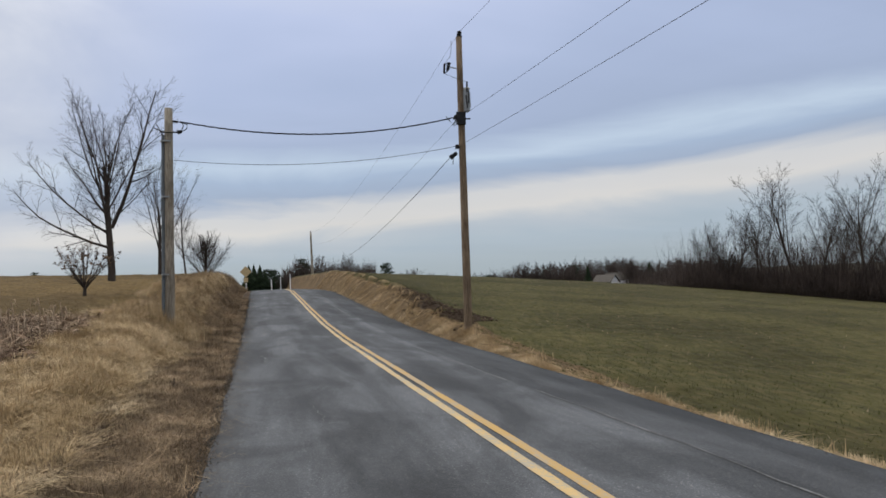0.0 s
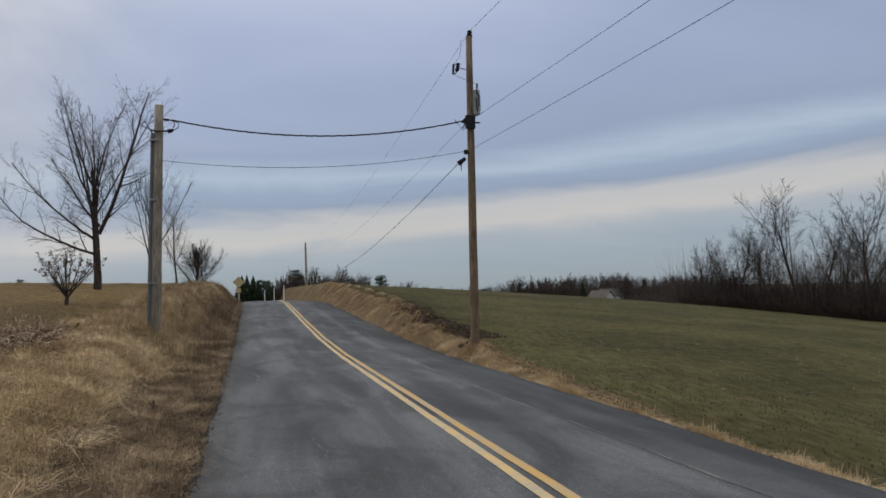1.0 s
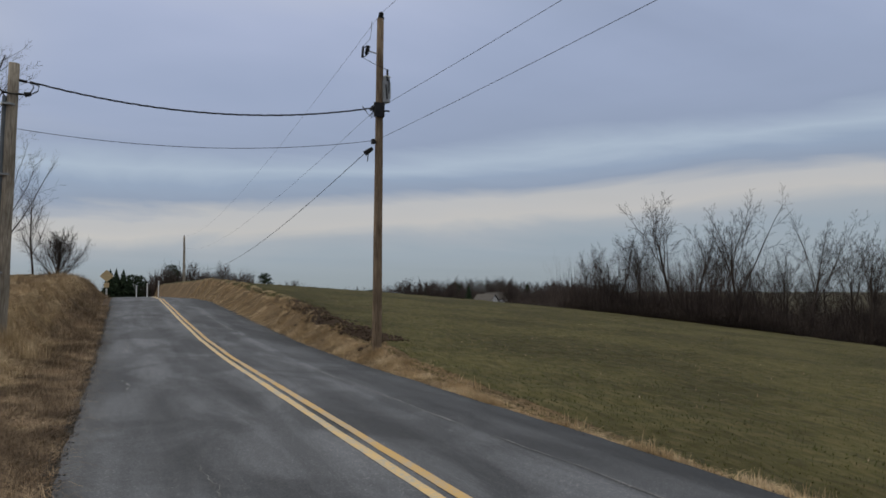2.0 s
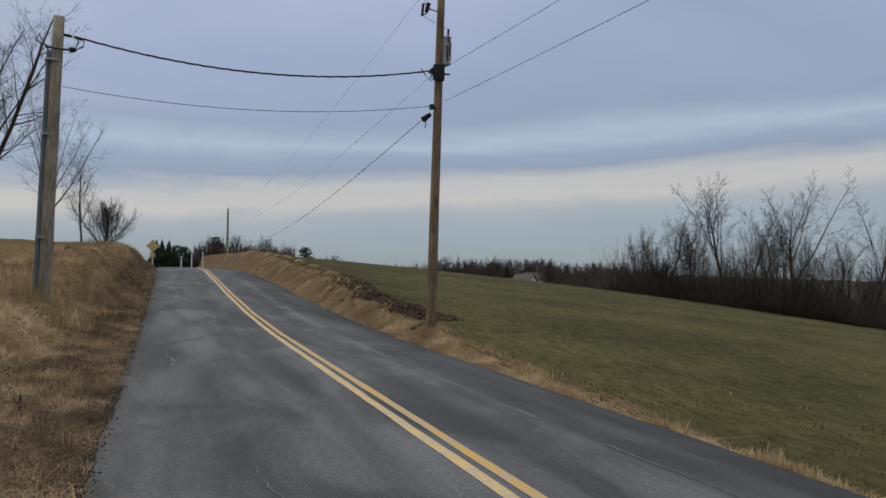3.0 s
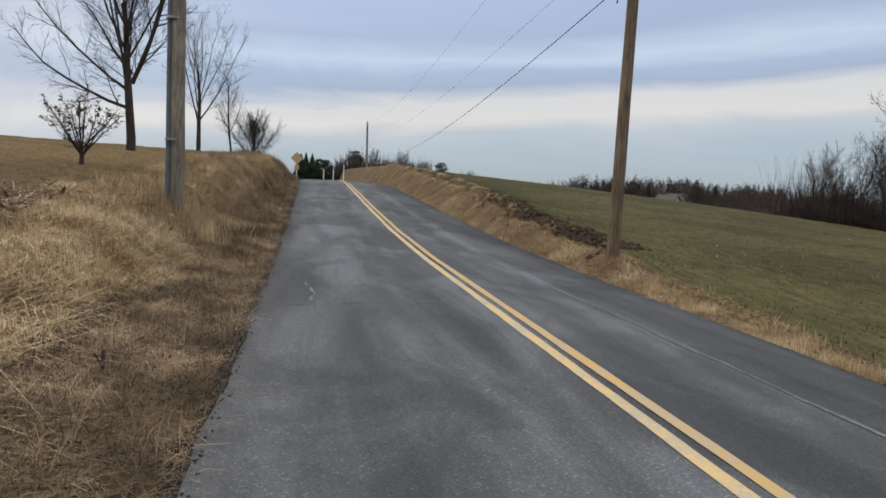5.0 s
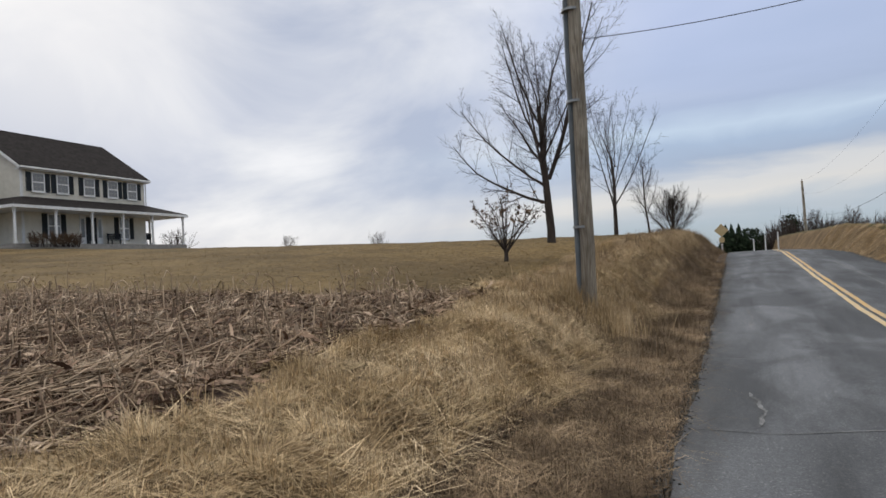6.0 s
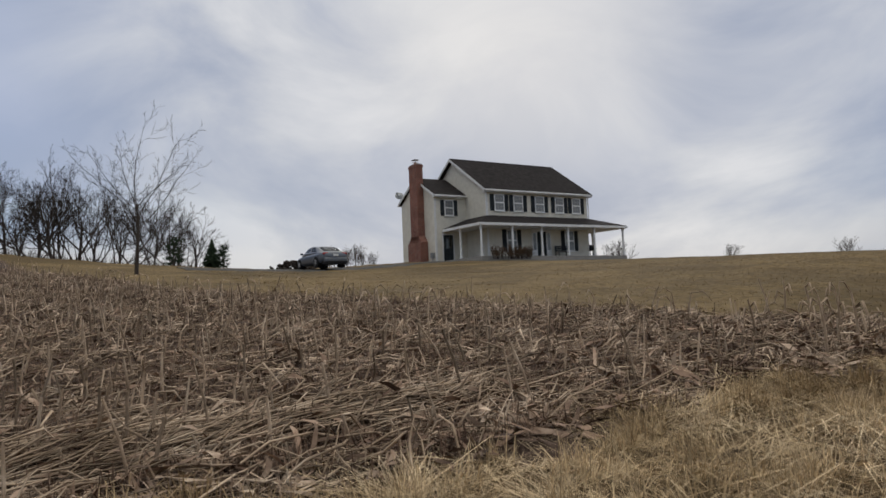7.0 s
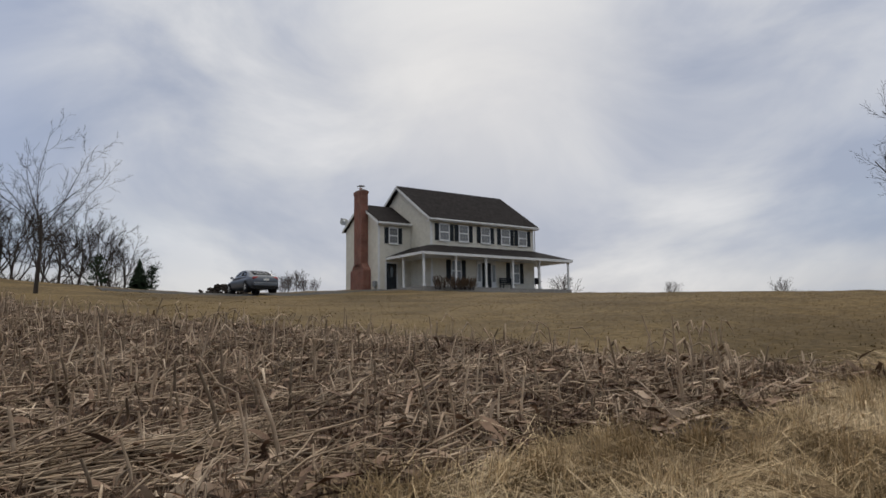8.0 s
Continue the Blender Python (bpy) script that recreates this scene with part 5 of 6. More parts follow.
# ---------- driveway and car ----------
def build_driveway():
    ys = np.arange(14, 54, 0.5)
    a = -36.0 - 3.2 * ease(20, 32, ys) + 0.12 * np.sin(ys * 1.9)
    b = -41.2 + 0.1 * np.sin(ys * 1.3)
    us = np.linspace(0, 1, 9)
    X = a[:, None] + (b - a)[:, None] * us
    Y = np.repeat(ys[:, None], 9, 1)
    Z = ground_z(X, Y) + 0.04 * (1 - (2 * us - 1) ** 8) + 0.004
    nc = 9
    i = (np.arange(len(ys) - 1)[:, None] * nc + np.arange(nc - 1)).ravel()
    ob = link("driveway", fast_mesh("driveway", np.stack([X, Y, Z], -1).reshape(-1, 3), np.stack([i, i + nc, i + nc + 1, i + 1], -1)), M["gravel"])
    tagged(ob, "grey gravel driveway before the farmhouse", "driveway", kind="structure")


build_driveway()


def build_car(x, y):
    """Low sedan with a sloping tail, its nose along +x of its own frame."""
    z = float(ground_z(x, y)) + 0.045
    car = holder("car", pose(x, y, z, 0, 0, 184) @ Matrix.Diagonal((0.96, 0.95, 0.91, 1)), "grey-blue four-door sedan parked on the gravel driveway", "car")
    st = np.linspace(-2.36, 2.36, 33)
    keys = [-2.36, -2.30, -2.1, -1.6, -0.8, 0.4, 1.3, 1.8, 2.15, 2.30, 2.36]
    lo = np.interp(st, keys, [0.40, 0.27, 0.22, 0.19, 0.18, 0.18, 0.19, 0.20, 0.22, 0.27, 0.34])
    hi = np.interp(st, keys, [0.84, 0.95, 1.00, 1.00, 0.97, 0.95, 0.92, 0.85, 0.76, 0.68, 0.58])
    wd = np.interp(st, keys, [0.66, 0.76, 0.84, 0.90, 0.915, 0.915, 0.91, 0.88, 0.80, 0.68, 0.58])

    def loft(ringsof, name, mat, parent, label=""):
        bm = bmesh.new()
        rings = [[bm.verts.new(c) for c in ring] for ring in ringsof]
        k = len(rings[0])
        for r0, r1 in zip(rings, rings[1:]):
            for i in range(k):
                bm.faces.new((r0[i], r0[(i + 1) % k], r1[(i + 1) % k], r1[i]))
        bm.faces.new(rings[0])
        bm.faces.new(rings[-1][::-1])
        return part(name, bm, mat, parent, label, True)

    ang = np.linspace(0, 2 * np.pi, 28, endpoint=False)
    ca, sa = np.cos(ang), np.sin(ang)
    oval = np.sign(ca) * np.abs(ca) ** 0.42, np.sign(sa) * np.abs(sa) ** 0.55
    loft([[(p, w * u, (a + b) / 2 + (b - a) / 2 * v) for u, v in zip(*oval)] for p, a, b, w in zip(st, lo, hi, wd)], "body", M["car"], car, "grey-blue painted body")
    gx = np.array([-1.95, -1.6, -1.2, -0.8, -0.4, 0.0, 0.35, 0.7, 1.05, 1.35])
    gz = np.array([0.99, 1.14, 1.29, 1.39, 1.44, 1.45, 1.42, 1.32, 1.14, 0.94])
    gw = np.array([0.62, 0.64, 0.62, 0.60, 0.60, 0.60, 0.60, 0.62, 0.66, 0.70])

    def cabin(px, q, out=0.0):
        """Point of the cabin's shell; q runs from one sill (0) over the roof to the other (1)."""
        h, w = float(np.interp(px, gx, gz)), float(np.interp(px, gx, gw))
        prof_q = [0.0, 0.30, 0.36, 0.5, 0.64, 0.70, 1.0]
        yy = float(np.interp(q, prof_q, [0.84, w + 0.03, w - 0.06, 0.0, -w + 0.06, -w - 0.03, -0.84]))
        zz = float(np.interp(q, prof_q, [0.90, h - 0.07, h - 0.02, h, h - 0.02, h - 0.07, 0.90]))
        return px, yy * (1 + out), max(zz, 0.90) + out * 0.4

    loft([[cabin(px, q) for q in np.linspace(0, 1, 21)] for px in np.linspace(-1.95, 1.35, 23)], "cabin", M["car"], car)

    def glass(name, x0, x1, q0, q1, lean0, lean1, label):
        """Pane that follows the shell, its ends leaning by lean0 and lean1."""
        bm = bmesh.new()
        g = [[bm.verts.new(cabin(x0 + lean0 * j / 5 + (x1 + lean1 * j / 5 - x0 - lean0 * j / 5) * i / 6, q0 + (q1 - q0) * j / 5, 0.012)) for i in range(7)] for j in range(6)]
        for j in range(5):
            for i in range(6):
                bm.faces.new((g[j][i], g[j][i + 1], g[j + 1][i + 1], g[j + 1][i]))
        bmesh.ops.solidify(bm, geom=bm.faces[:], thickness=0.006)
        part(name, bm, M["darkglass"], car, label, True)

    glass("rear_window", -1.86, -1.06, 0.37, 0.63, 0.0, 0.0, "dark sloping rear window")
    glass("windscreen", 0.52, 1.24, 0.37, 0.63, 0.0, 0.0, "dark windscreen")
    for s in (-1, 1):
        qa, qb = (0.09, 0.29) if s > 0 else (0.91, 0.71)
        glass("side_window", -1.30, -0.36, qa, qb, 0.42, 0.0, "dark side window")
        glass("side_window", -0.28, 0.95, qa, qb, 0.0, -0.45, "dark side window")
        part("tail_lamp", boxed(-2.335, s * 0.60 - 0.15, 0.74, -2.12, s * 0.60 + 0.19, 0.90, 0.04), M["lamp"], car, "red tail lamp")
        part("side_mirror", boxed(0.78, s * 0.94 - 0.09, 0.94, 0.92, s * 0.94 + 0.09, 1.07, 0.03), M["car"], car)
        part("headlamp", boxed(2.02, s * 0.56 - 0.14, 0.58, 2.27, s * 0.56 + 0.14, 0.70, 0.03), M["glass"], car)
        part("door_handle", boxed(-0.55, s * 0.925 - 0.015, 0.80, -0.38, s * 0.925 + 0.015, 0.83, 0.005), M["car"], car)
        part("exhaust", rod(bmesh.new(), (-2.34, s * 0.5, 0.25), (-2.0, s * 0.5, 0.25), 0.035), M["black"], car)
        for px in (-1.40, 1.42):
            part("wheel_arch", rod(bmesh.new(), (px, s * 0.60, 0.33), (px, s * 0.918, 0.33), 0.365, None, 24), M["black"], car, "dark wheel arch")
            wh = part("wheel", rod(bmesh.new(), (px, s * 0.70, 0.315), (px, s * 0.925, 0.315), 0.24, None, 20), M["black"], car)
            part("tyre", rod(bmesh.new(), (px, s * 0.70, 0.315), (px, s * 0.928, 0.315), 0.33, 0.32, 26), M["black"], wh)
            bm = rod(bmesh.new(), (px, s * 0.92, 0.315), (px, s * 0.936, 0.315), 0.07, None, 12)
            for k in range(5):
                a = k * 2 * math.pi / 5
                rod(bm, (px, s * 0.928, 0.315), (px + 0.19 * math.cos(a), s * 0.930, 0.315 + 0.19 * math.sin(a)), 0.035, 0.03, 6)
            part("rim", bm, M["rim"], wh, "five-spoke alloy rim")
    part("rear_bumper", boxed(-2.42, -0.74, 0.30, -2.20, 0.74, 0.56, 0.06), M["car"], car)
    part("lower_valance", boxed(-2.36, -0.78, 0.13, -2.0, 0.78, 0.32, 0.04), M["black"], car, "black plastic lower valance")
    part("plate", boxed(-2.39, -0.16, 0.66, -2.30, 0.16, 0.78), M["white"], car, "blank pale number plate")


build_car(-38.6, 21.9)


def log_pile():
    p = holder("log_pile", pose(-43.0, 21.6, float(ground_z(-43.0, 21.6))), "low untidy heap of dark firewood behind the car", "log pile")
    rng = np.random.default_rng(2)
    for row in range(3):
        for k in range(12 - 3 * row):
            c = -1.5 + k * 0.24 + row * 0.36 + float(rng.normal(0, 0.04))
            r, e, q = float(rng.uniform(0.08, 0.15)), float(rng.normal(0, 0.12)), 0.10 + row * 0.19
            part("log", rod(bmesh.new(), (-0.25 + e, c, q), (0.27 + e, c + float(rng.normal(0, 0.1)), q + float(rng.normal(0, 0.04))), r, r * 0.8, 9), M["bark"], p)


log_pile()


# ---------- small things along the road ----------
def warning_sign(x, y):
    gz = float(ground_z(x, y))
    s = holder("road_sign", pose(x, y, gz), "yellow diamond road sign seen over the crest, pale from behind", "road sign")
    bm = boxed(-0.04, -0.03, -0.3, 0.04, 0.03, 2.2)
    part("post", bm, M["pole_grey"], s)
    bm = prism(bmesh.new(), [(0, 1.4), (0.6, 2.0), (0, 2.6), (-0.6, 2.0)], 1, -0.05, -0.034)
    part("panel", bm, M["yellow_sign"], s, "yellow diamond panel")
    part("lower_panel", boxed(-0.22, -0.05, 0.9, 0.22, -0.034, 1.36), M["yellow_sign"], s)


warning_sign(-1.0, 73.0)


def marker_post(x, y, hgt):
    gz = float(ground_z(x, y))
    p = holder("marker_post", pose(x, y, gz), "slim white marker post beside the road", "marker post", "marker posts")
    bm = boxed(-0.06, -0.04, -0.3, 0.06, 0.04, hgt, 0.02)
    part("post", bm, M["white"], p)
    part("reflector", boxed(-0.05, -0.052, hgt - 0.3, 0.05, -0.041, hgt - 0.12), M["rim"], p)


for az, d, top in ((1.25, 84, 0.33), (2.0, 84, 0.52), (2.8, 80, 0.72), (-0.75, 62, 0.1)):
    x, y = at_az(az, d)
    zt = 1.64 + d * math.tan(radians(top))
    marker_post(x, y, zt - float(ground_z(x, y)))


def mailbox(x, y):
    z = float(ground_z(x, y))
    m = holder("mailbox", pose(x, y, z), "black mailbox on a post beyond the crest", "mailbox")
    top = 2.1 - z
    part("post", boxed(-0.06, -0.06, -0.3, 0.06, 0.06, top), M["pole_grey"], m)
    bm = bmesh.new()
    prism(bm, [(-0.2, top), (0.2, top), (0.2, top + 0.25), (0.12, top + 0.38), (-0.12, top + 0.38), (-0.2, top + 0.25)], 0, -0.4, 0.4)
    part("box", bm, M["black"], m)


mailbox(*at_az(5.05, 82))


def far_house(az, d, turn, w, dp, e, r, label):
    x, y = at_az(az, d)
    z = float(ground_z(x, y))
    h = holder("house", pose(x, y, z, 0, 0, turn), label, "house", "far houses")
    part("wall", prism(bmesh.new(), [(0, -1), (0, e), (dp / 2, r), (dp, e), (dp, -1)], 0, 0, w), M["trim"], h)
    for s in (0, 1):
        bm = bmesh.new()
        a, b = (-0.4, dp / 2) if s == 0 else (dp + 0.4, dp / 2)
        prism(bm, [(a, e - 0.2), (b, r + 0.1), (b, r + 0.35), (a, e + 0.05)], 0, -0.5, w + 0.5)
        part("roof", bm, M["stone"], h)
    for k in range(3):
        u = w * (k + 0.7) / 3.4
        wn = part("window", boxed(u - 0.5, -0.06, 0.9, u + 0.5, 0.02, 2.3), M["trim"], h)
        part("pane", boxed(u - 0.42, -0.075, 1.0, u + 0.42, -0.05, 2.2), M["darkglass"], wn)


far_house(30.1, 288, 15, 10, 7, 4.8, 7.6, "white house far beyond the wheat")
far_house(28.6, 282, -60, 8, 7, 4.2, 6.9, "small pale house far beyond the wheat")
far_house(36.0, 265, 10, 6, 5, 2.6, 4.4, "pale shed among far trees")


# ---------- road details ----------
def road_mark(name, pts, w, label, mat="pale"):
    """A narrow worn mark that lies on the asphalt along a line of points."""
    p = np.array(pts, float)
    f = np.linspace(0, len(p) - 1, 6 * len(p))
    x, y = np.interp(f, range(len(p)), p[:, 0]), np.interp(f, range(len(p)), p[:, 1])
    x = x + 0.012 * np.sin(f * 7) + 0.008 * np.sin(f * 17)
    dx, dy = np.gradient(x), np.gradient(y)
    l = np.hypot(dx, dy)
    ww = w * (0.7 + 0.3 * np.sin(f * 5)) * np.clip(np.minimum(f, f[-1] - f) * 3, 0.15, 1)
    a = np.stack([x - dy / l * ww, y + dx / l * ww], -1)
    b = np.stack([x + dy / l * ww, y - dx / l * ww], -1)
    V = np.concatenate([np.c_[a, crown_z(a[:, 0], a[:, 1]) + 0.005], np.c_[b, crown_z(b[:, 0], b[:, 1]) + 0.005]])
    n = len(a)
    i = np.arange(n - 1)
    link(name, fast_mesh(name, V, np.stack([i, i + 1, i + n + 1, i + n], -1)), M[mat], road, label)


road_mark("scuff", [(0.26, 14.0), (0.33, 14.5), (0.28, 15.0), (0.2, 15.4)], 0.022, "pale scuff on the asphalt")
road_mark("scuff", [(0.85, 7.7), (0.90, 8.0), (0.84, 8.4), (0.82, 8.8)], 0.008, "pale scuff on the asphalt")
road_mark("scuff", [(0.3, 20.5), (0.38, 22.0), (0.3, 24.0)], 0.025, "pale scuff on the asphalt")
road_mark("seam", [(3.90, 9.4), (3.88, 11.2), (3.83, 13.0), (3.76, 16.0)], 0.03, "pale seam in the asphalt")
road_mark("seam", [(4.0, 3.0), (4.05, 5.0), (4.02, 7.5), (3.95, 9.0)], 0.02, "pale seam in the asphalt")
road_mark("seam", [(3.72, 26.0), (3.70, 31.0), (3.66, 40.0)], 0.04, "pale seam in the asphalt")
road_mark("crack", [(-0.25, 13.9), (0.4, 13.8), (1.2, 14.05), (2.0, 13.95)], 0.012, "fine cross crack in the asphalt")
road_mark("crack", [(-0.2, 17.6), (0.6, 17.5), (1.5, 17.7)], 0.012, "fine cross crack in the asphalt")


def loose_gravel():
    rng = np.random.default_rng(8)
    n = 11000
    y = rng.uniform(1.5, 40, n)
    left = rng.random(n) < 0.75
    x = np.where(left, -0.37 + rng.normal(0, 0.05, n), 5.22 + rng.normal(0, 0.06, n))
    s = rng.uniform(0.004, 0.014, n)
    z = np.where((x > -0.3) & (x < 5.15), crown_z(x, y), np.where(x < 2, road_z(y) - 0.05, road_z(y) - 0.19)) + s * 0.3
    V0 = np.array([(1, 0, 0), (0, 1, 0), (-1, 0, 0), (0, -1, 0), (0, 0, 0.7), (0, 0, -0.7)])
    F0 = np.array([(0, 1, 4), (1, 2, 4), (2, 3, 4), (3, 0, 4), (1, 0, 5), (2, 1, 5), (3, 2, 5), (0, 3, 5)])
    V = (V0[None] * (s[:, None, None] * rng.uniform(0.6, 1.3, (n, 6, 1)))) + np.stack([x, y, z], -1)[:, None]
    F = F0[None] + np.arange(n)[:, None, None] * 6
    ob = link("gravel", fast_mesh("gravel", V.reshape(-1, 3), F.reshape(-1, 3)), M["gravel"])
    tagged(ob, "loose dark gravel along the asphalt edges", "gravel", kind="stuff")


loose_gravel()


# ---------- corn stubble ----------
def stub_weed():
    """Dark broken stem in the mown shoulder."""
    z = float(ground_z(-1.14, 11.23))
    w = holder("weed_stump", pose(-1.14, 11.23, z), "dark broken weed stump in the mown shoulder", "stump")
    bm = rod(rod(bmesh.new(), (0, 0, -0.05), (0.01, 0.02, 0.15), 0.02, 0.013, 7), (0.0, 0.0, 0.06), (-0.05, 0.01, 0.13), 0.011, 0.006, 6)
    part("stem", bm, M["bark"], w)


stub_weed()


def corn_rows():
    rng = np.random.default_rng(17)
    xs, ys = [], []
    for k in range(42):
        x = -4.25 - 0.76 * k
        y = np.arange(-8, 19, 0.19) + rng.uniform(0, 0.19)
        keep = rng.random(len(y)) < (0.9 if k > 1 else 0.6)
        y = y[keep] + rng.normal(0, 0.05, keep.sum())
        xs.append(np.full(len(y), x) + rng.normal(0, 0.06, len(y)) + 0.1 * np.sin(y * 0.5 + k))
        ys.append(y)
    x, y = np.concatenate(xs), np.concatenate(ys)
    m = in_corn(x, y) & (x > -34)
    return x[m], y[m]


def build_stubble():
    rng = np.random.default_rng(18)
    x, y = corn_rows()
    lines = []
    for a, b, z in zip(x, y, ground_z(x, y)):
        h = rng.uniform(0.15, 0.40) * (1.35 if rng.random() < 0.2 else 1)
        l = rng.normal(0, 0.16, 2)
        r = rng.uniform(0.008, 0.013)
        p = np.array([(a, b, z - 0.03), (a + l[0] * h * 0.4, b + l[1] * h * 0.4, z + h * 0.5), (a + l[0] * h, b + l[1] * h, z + h)])
        lines.append((p, [r * 1.2, r, r * 0.8]))
        if rng.random() < 0.65:
            t = rng.uniform(0, 6.28)
            q = p[1] if rng.random() < 0.5 else p[2]
            e = q + np.array([math.cos(t), math.sin(t), rng.uniform(-0.2, 0.9)]) * rng.uniform(0.06, 0.2)
            g = e + np.array([math.cos(t), math.sin(t), -1.2]) * rng.uniform(0.04, 0.14)
            lines.append((np.array([q, e, g]), [0.006, 0.011, 0.003]))
    ob = link("corn_stubble", fast_mesh("corn_stubble", *tubes(lines, 4, 3, 0.0075)), M["straw"])
    tagged(ob, "standing rows of cut dry corn stubble", "stubble", kind="stuff")


build_stubble()


def build_straw():
    """Stalks that lie flat, most of them along the drill, thick in the swath by the grass."""
    rng = np.random.default_rng(19)
    n = 15000
    near = rng.random(n) < 0.045
    x = np.where(near, rng.normal(-4.9, 0.25, n), -3.7 - 24 * rng.random(n) ** 1.6)
    y = np.where(near, rng.uniform(5.5, 12.8, n), rng.uniform(3, 18.6, n))
    keep = in_corn(x, y)
    x, y, near = x[keep], y[keep], near[keep]
    n = len(x)
    ln = np.where(near, rng.uniform(0.25, 0.9, n), 0.07 + 0.48 * rng.random(n) ** 2)
    t = np.where(rng.random(n) < np.where(near, 0.8, 0.2), rng.normal(1.7, 0.3, n), rng.uniform(0, 3.14, n))
    dx, dy = np.cos(t) * ln / 2, np.sin(t) * ln / 2
    rise = np.where(rng.random(n) < 0.3, rng.uniform(0.0, 0.16, n), 0.0)
    lie, r = rng.uniform(0.005, 0.06, n), rng.uniform(0.0035, 0.0085, n)
    P = []
    for k in (-1, 0, 1):
        a, b = x + k * dx + (k == 0) * rng.normal(0, 0.03, n), y + k * dy + (k == 0) * rng.normal(0, 0.03, n)
        P.append(np.stack([a, b, ground_z(a, b) + lie + rise * (k + 1) / 2 + rng.uniform(0, 0.05, n)], -1))
    P = np.stack(P, 1)
    lines = [(p, (q, q * 1.05, q * 0.7)) for p, q in zip(P, r)]
    ob = link("corn_straw", fast_mesh("corn_straw", *tubes(lines, 4, 3, 0.0075)), M["straw"])
    tagged(ob, "flattened dry corn stalks lying on the field", "straw", kind="stuff")


build_straw()


def corn_place(n, rng):
    x = -3.6 - 28 * rng.random(n) ** 1.5
    y = rng.uniform(0, 18.6, n)
    m = in_corn(x, y)
    return x[m], y[m]


blades("corn_litter", 240000, corn_place, lambda n, r: r.uniform(0.03, 0.19, n), 0.017, 1.6, M["husk"], 20, "shredded dry corn leaves covering the soil", "litter", False)


def corn_leaves():
    """Curled strips of dead leaf, lying and half standing among the stubble."""
    rng = np.random.default_rng(23)
    n = 26000
    x = -3.5 - 24 * rng.random(n) ** 1.7
    y = rng.uniform(1, 18.6, n)
    m = in_corn(x, y)
    x, y = x[m], y[m]
    n = len(x)
    z = ground_z(x, y) + rng.uniform(0.0, 0.05, n)
    t, ln, w = rng.uniform(0, 6.283, n), rng.uniform(0.07, 0.30, n), rng.uniform(0.006, 0.021, n)
    up, curl = rng.normal(0.12, 0.35, n), rng.normal(0, 1.3, n)
    p = np.stack([x, y, z], -1)
    rows = []
    for k in range(4):
        a = t + curl * k / 3
        side = np.stack([-np.sin(a), np.cos(a), rng.normal(0, 0.6, n)], -1) * (w * (0.8, 1.0, 0.85, 0.2)[k])[:, None]
        rows += [p - side, p + side]
        p = p + np.stack([np.cos(a), np.sin(a), up - 0.35 * k * up], -1) * (ln / 3)[:, None]
        p[:, 2] = np.maximum(p[:, 2], z)
    V = np.stack(rows, 1).reshape(-1, 3)
    i = np.arange(n)[:, None] * 8
    F = np.concatenate([i + [0, 1, 3, 2], i + [2, 3, 5, 4], i + [4, 5, 7, 6]], 1).reshape(-1, 4)
    ob = link("corn_leaves", fast_mesh("corn_leaves", V, F), M["husk"])
    tagged(ob, "curled dead corn leaves strewn through the stubble", "litter", kind="stuff")


corn_leaves()


def tall_stalk(x, y, hgt, seed):
    rng = np.random.default_rng(seed)
    z = float(ground_z(x, y))
    s = holder("corn_stalk", pose(x, y, z), "tall broken dry corn stalk at the end of the rows", "corn stalk", "tall corn stalks")
    top = np.array([rng.normal(0, 0.05), rng.normal(0, 0.05), hgt])
    V, F = tubes([(np.array([(0, 0, -0.05), top * 0.5 + [0.015, 0, 0], top]), [0.015, 0.013, 0.009])], 7, 7)
    link("stem", fast_mesh("stem", V, F), M["straw"], s)
    lv = []
    for k in range(4):
        q = top * rng.uniform(0.35, 1.0)
        t = rng.uniform(0, 6.28)
        e = q + np.array([math.cos(t) * 0.09, math.sin(t) * 0.09, 0.06])
        g = e + np.array([math.cos(t) * 0.05, math.sin(t) * 0.05, -0.14])
        lv.append((np.array([q, e, g]), [0.006, 0.018, 0.003]))
    link("leaf", fast_mesh("leaf", *tubes(lv, 3, 3)), M["straw"], s)


for k, (x, y, hh) in enumerate([(-6.13, 18.2, 0.45), (-3.95, 15.6, 0.58), (-3.92, 16.05, 0.55), (-4.6, 16.9, 0.5), (-5.3, 17.5, 0.42), (-4.9, 15.9, 0.45)]):
    tall_stalk(x, y, hh, 50 + k)


# ---------- grass ----------
def verge_place(n, rng):
    y = 1.0 + 44 * rng.random(n) ** 1.7
    x = rng.uniform(-4.1, -1.45, n)
    m = (x < turf_lip(y) + 0.02) & ~in_corn(x, y) & ~((y > 20) & (x < -3.0 - 0.3 * np.sin(y)))
    return x[m], y[m]


blades("dry_grass", 200000, verge_place, lambda n, r: r.uniform(0.07, 0.24, n), 0.0055, 2.4, M["dry"], 30, "long matted straw-coloured dry grass on the verge", "grass", True, 1.3)


def tuft_place(n, rng):
    c = 700
    cx, cy = rng.uniform(-3.9, -1.7, c), 2 + 34 * rng.random(c) ** 1.4
    k = rng.integers(0, c, n)
    x, y = cx[k] + rng.normal(0, 0.05, n), cy[k] + rng.normal(0, 0.05, n)
    m = ~in_corn(x, y)
    return x[m], y[m]


blades("dry_grass", 42000, tuft_place, lambda n, r: r.uniform(0.10, 0.26, n), 0.006, 1.0, M["dry"], 31, "upright tufts of straw-coloured dry grass on the verge", "grass")


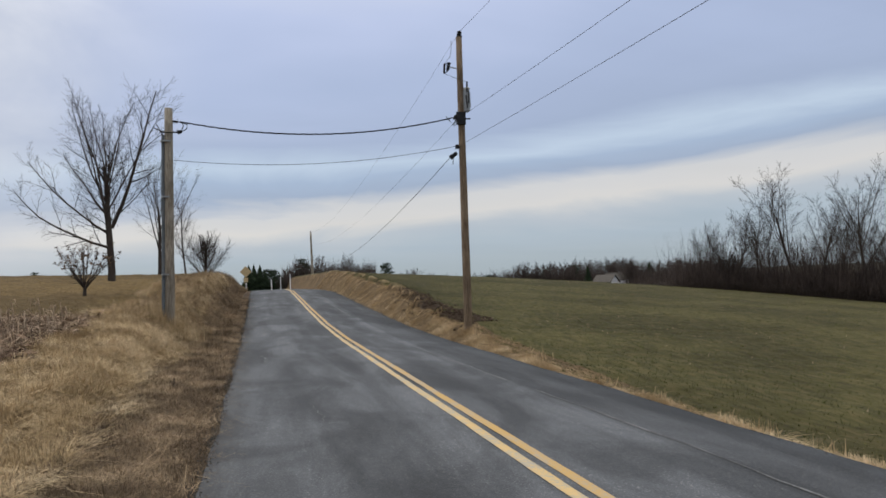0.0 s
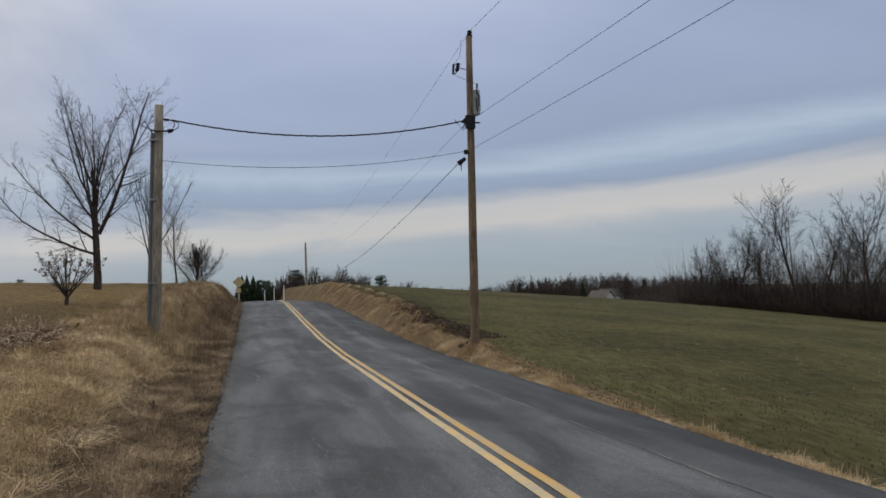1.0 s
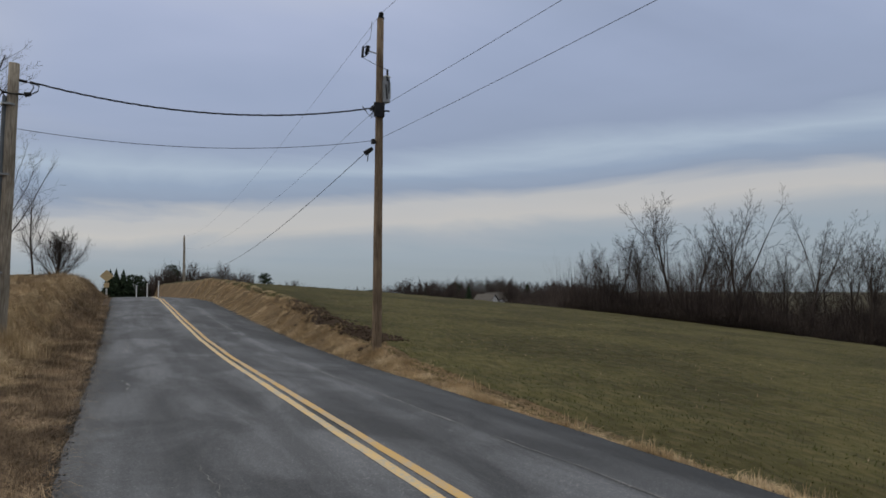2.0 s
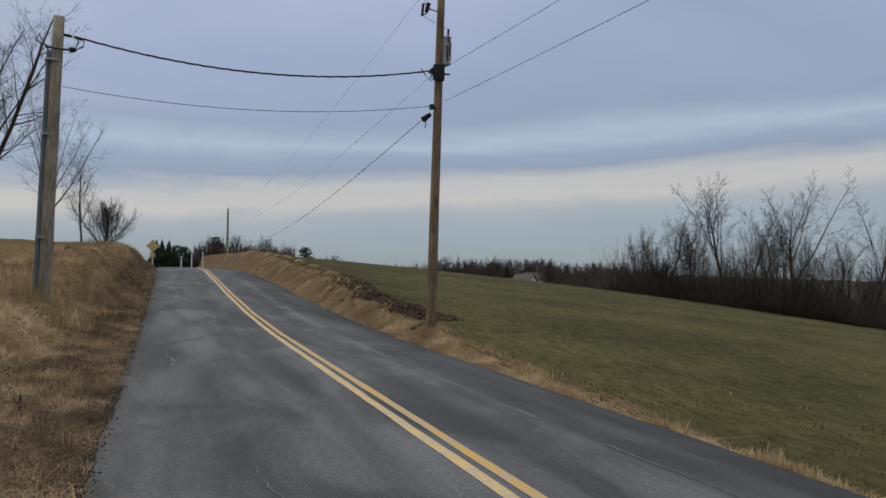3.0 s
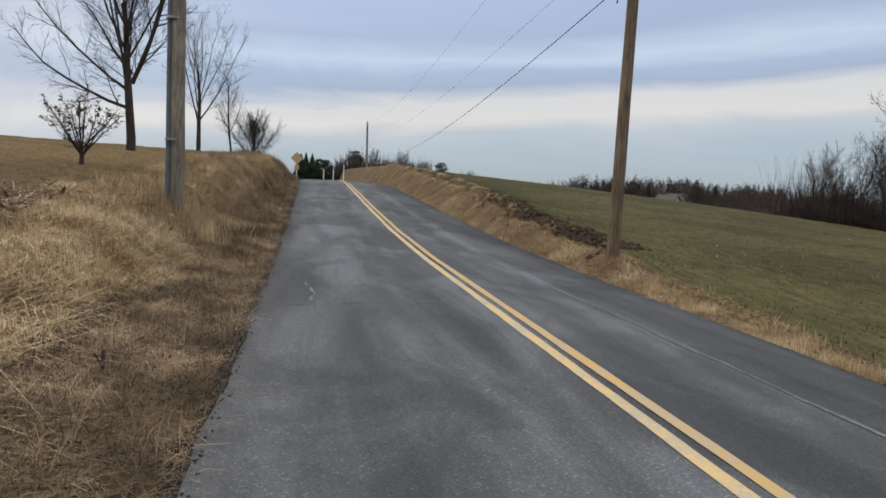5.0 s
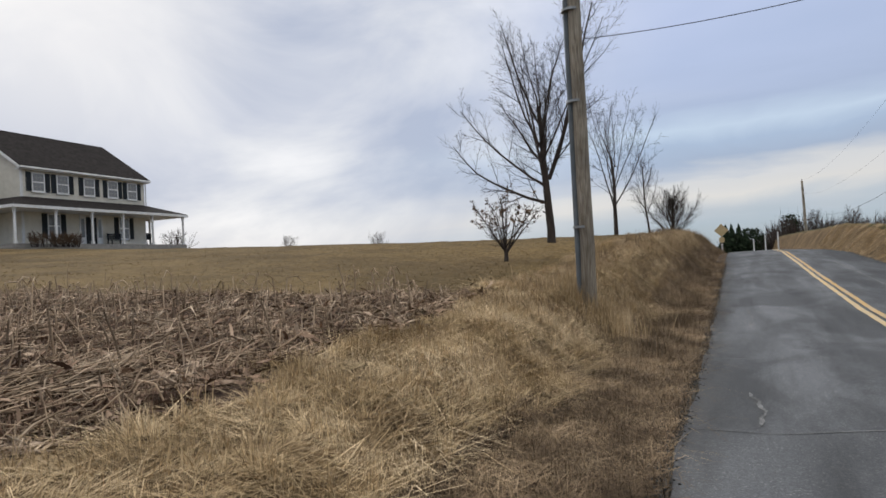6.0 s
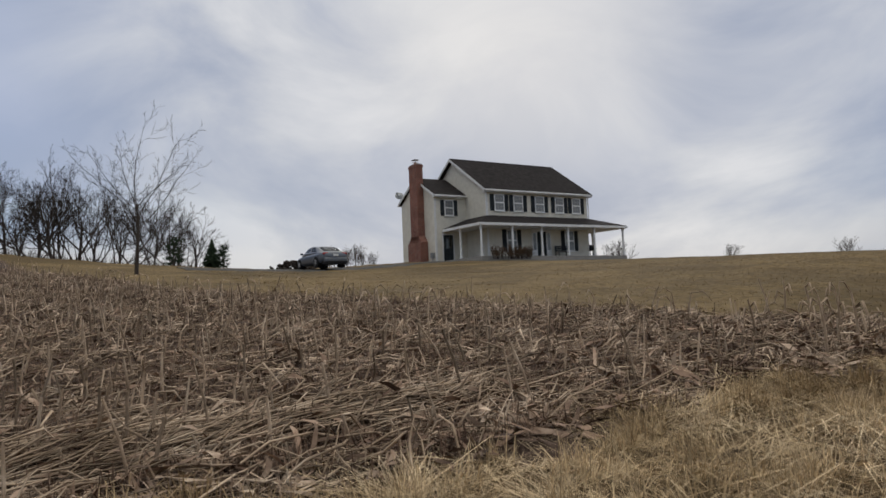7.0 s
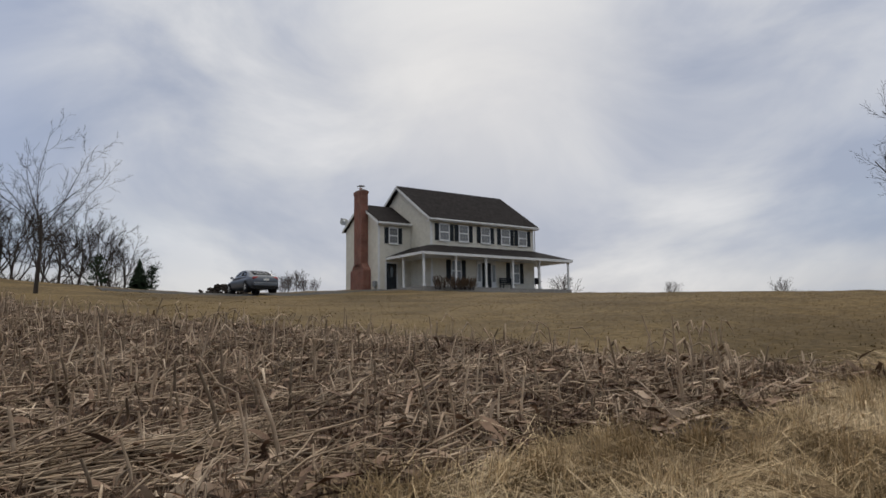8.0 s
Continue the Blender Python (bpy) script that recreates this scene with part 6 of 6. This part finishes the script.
def shoulder_place(n, rng):
    y = 0.5 + 40 * rng.random(n) ** 1.6
    x = -0.33 - 1.4 * rng.random(n) ** 0.85 + 0.04 * np.sin(y * 3.1) + 0.03 * np.sin(y * 7.7)
    return x, y


blades("brown_grass", 150000, shoulder_place, lambda n, r: r.uniform(0.03, 0.14, n), 0.0055, 2.6, M["brown"], 32, "mown brown dead grass on the shoulder", "grass")


def bank_place(n, rng):
    y = rng.uniform(17, 62, n)
    x = -0.7 - 2.6 * rng.random(n)
    return x, y


blades("brown_grass", 60000, bank_place, lambda n, r: r.uniform(0.12, 0.42, n), 0.010, 1.1, M["brown"], 33, "rough brown weeds on the road bank", "grass", False, 1.0)


def foot_place(n, rng):
    a, r = rng.uniform(0, 6.28, n), np.abs(rng.normal(0, 0.35, n)) + 0.12
    return -2.13 + r * np.cos(a), 19.19 + r * np.sin(a)


blades("dry_grass", 1800, foot_place, lambda n, r: r.uniform(0.2, 0.55, n), 0.010, 0.35, M["dry"], 34, "tall dry grass round the foot of the pole", "grass")


def lawn_place(n, rng):
    y = 14 + 50 * rng.random(n) ** 1.3
    x = -2.6 - 36 * rng.random(n) ** 1.5
    m = ~in_corn(x, y) & (y > 18.2 + 0.0 * x) | ((x < -6) & ~in_corn(x, y))
    return x[m], y[m]


blades("lawn_grass", 120000, lawn_place, lambda n, r: r.uniform(0.02, 0.055, n), 0.02, 1.2, M["turf"], 35, "short brown winter lawn grass", "grass", False)


def right_place(n, rng):
    y = 2.5 + 60 * rng.random(n) ** 1.25
    x = 5.2 + (0.16 + 0.06 * np.sin(y * 2.1) + 0.75 * ease(8, 20, y) + 0.9 * ease(20, 34, y)) * rng.random(n) ** 0.8 + rng.normal(0, 0.04, n)
    m = ~((y > 19.5) & (y < 25.5) & (x > soil_lip(y) - 0.05 - 0.15 * np.sin(y * 2.7))) & ((y > 12) | (np.sin(y * 3.3) + np.sin(y * 7.9 + x * 6) > -1.1))
    return x[m], y[m]


blades("dry_grass", 150000, right_place, lambda n, r: r.uniform(0.05, 0.17, n), 0.008, 1.7, M["dry"], 36, "straw-coloured dry grass along the far road edge", "grass", False, 0.8)


def wheat_place(n, rng):
    y = 1.0 + 55 * rng.random(n) ** 1.6
    d = 34 * rng.random(n) ** 1.7
    x = 5.35 + 0.75 * ease(8, 20, y) + 0.9 * ease(20, 34, y) + d
    x = np.round(x / 0.19) * 0.19 + rng.normal(0, 0.03, n) + 0.05 * np.sin(y * 0.3)
    return x, y


blades("wheat_sprouts", 330000, wheat_place, lambda n, r: r.uniform(0.025, 0.06, n), 0.015, 1.8, M["wheat"], 37, "rows of short green winter wheat", "crop", False)


def fleck_place(n, rng):
    y = 1.0 + 50 * rng.random(n) ** 1.3
    x = 6.3 + 0.9 * ease(20, 34, y) + 36 * rng.random(n) ** 1.4
    m = np.sin(x * 0.7 + 1.3 * np.sin(y * 0.21)) + np.sin(y * 0.33 + x * 0.19) + rng.normal(0, 0.6, n) > 0.3
    return x[m], y[m]


blades("straw_flecks", 16000, fleck_place, lambda n, r: r.uniform(0.03, 0.10, n), 0.016, 2.2, M["straw"], 39, "pale scraps of old straw among the winter wheat", "straw", False)


def wheat_edge_tufts(n, rng):
    c = np.array([(5.75, 12.6), (5.9, 13.1), (5.6, 6.2), (5.7, 6.9), (5.55, 9.5), (6.0, 15.0), (5.6, 8.2), (5.5, 5.2)])
    k = rng.integers(0, len(c), n)
    return c[k, 0] + rng.normal(0, 0.08, n), c[k, 1] + rng.normal(0, 0.12, n)


blades("dry_grass", 260, wheat_edge_tufts, lambda n, r: r.uniform(0.08, 0.22, n), 0.008, 0.5, M["dry"], 38, "pale dry grass tufts at the edge of the wheat", "grass")


def clods_place():
    rng = np.random.default_rng(44)
    V0 = np.array([(1, 0, 0), (0, 1, 0), (-1, 0, 0), (0, -1, 0), (0, 0, 0.8), (0, 0, -0.6)])
    F0 = np.array([(0, 1, 4), (1, 2, 4), (2, 3, 4), (3, 0, 4), (1, 0, 5), (2, 1, 5), (3, 2, 5), (0, 3, 5)])
    n = 1700
    y = 18.6 + 12 * rng.random(n) ** 1.7
    x = soil_lip(y) + 0.15 + rng.normal(0, 0.22, n)
    s = 0.012 + 0.08 * rng.random(n) ** 2.5
    V = V0[None] * (s[:, None, None] * rng.uniform(0.6, 1.3, (n, 6, 1))) + np.stack([x, y, ground_z(x, y)], -1)[:, None]
    F = F0[None] + np.arange(n)[:, None, None] * 6
    # clods take the soil colour with their shading painted in
    ob = link("soil_clods", fast_mesh("soil_clods", V.reshape(-1, 3), F.reshape(-1, 3)), M["clod"])
    tagged(ob, "crumbled soil clods on the cut bank, coloured darker for shade", "soil", kind="stuff")


clods_place()
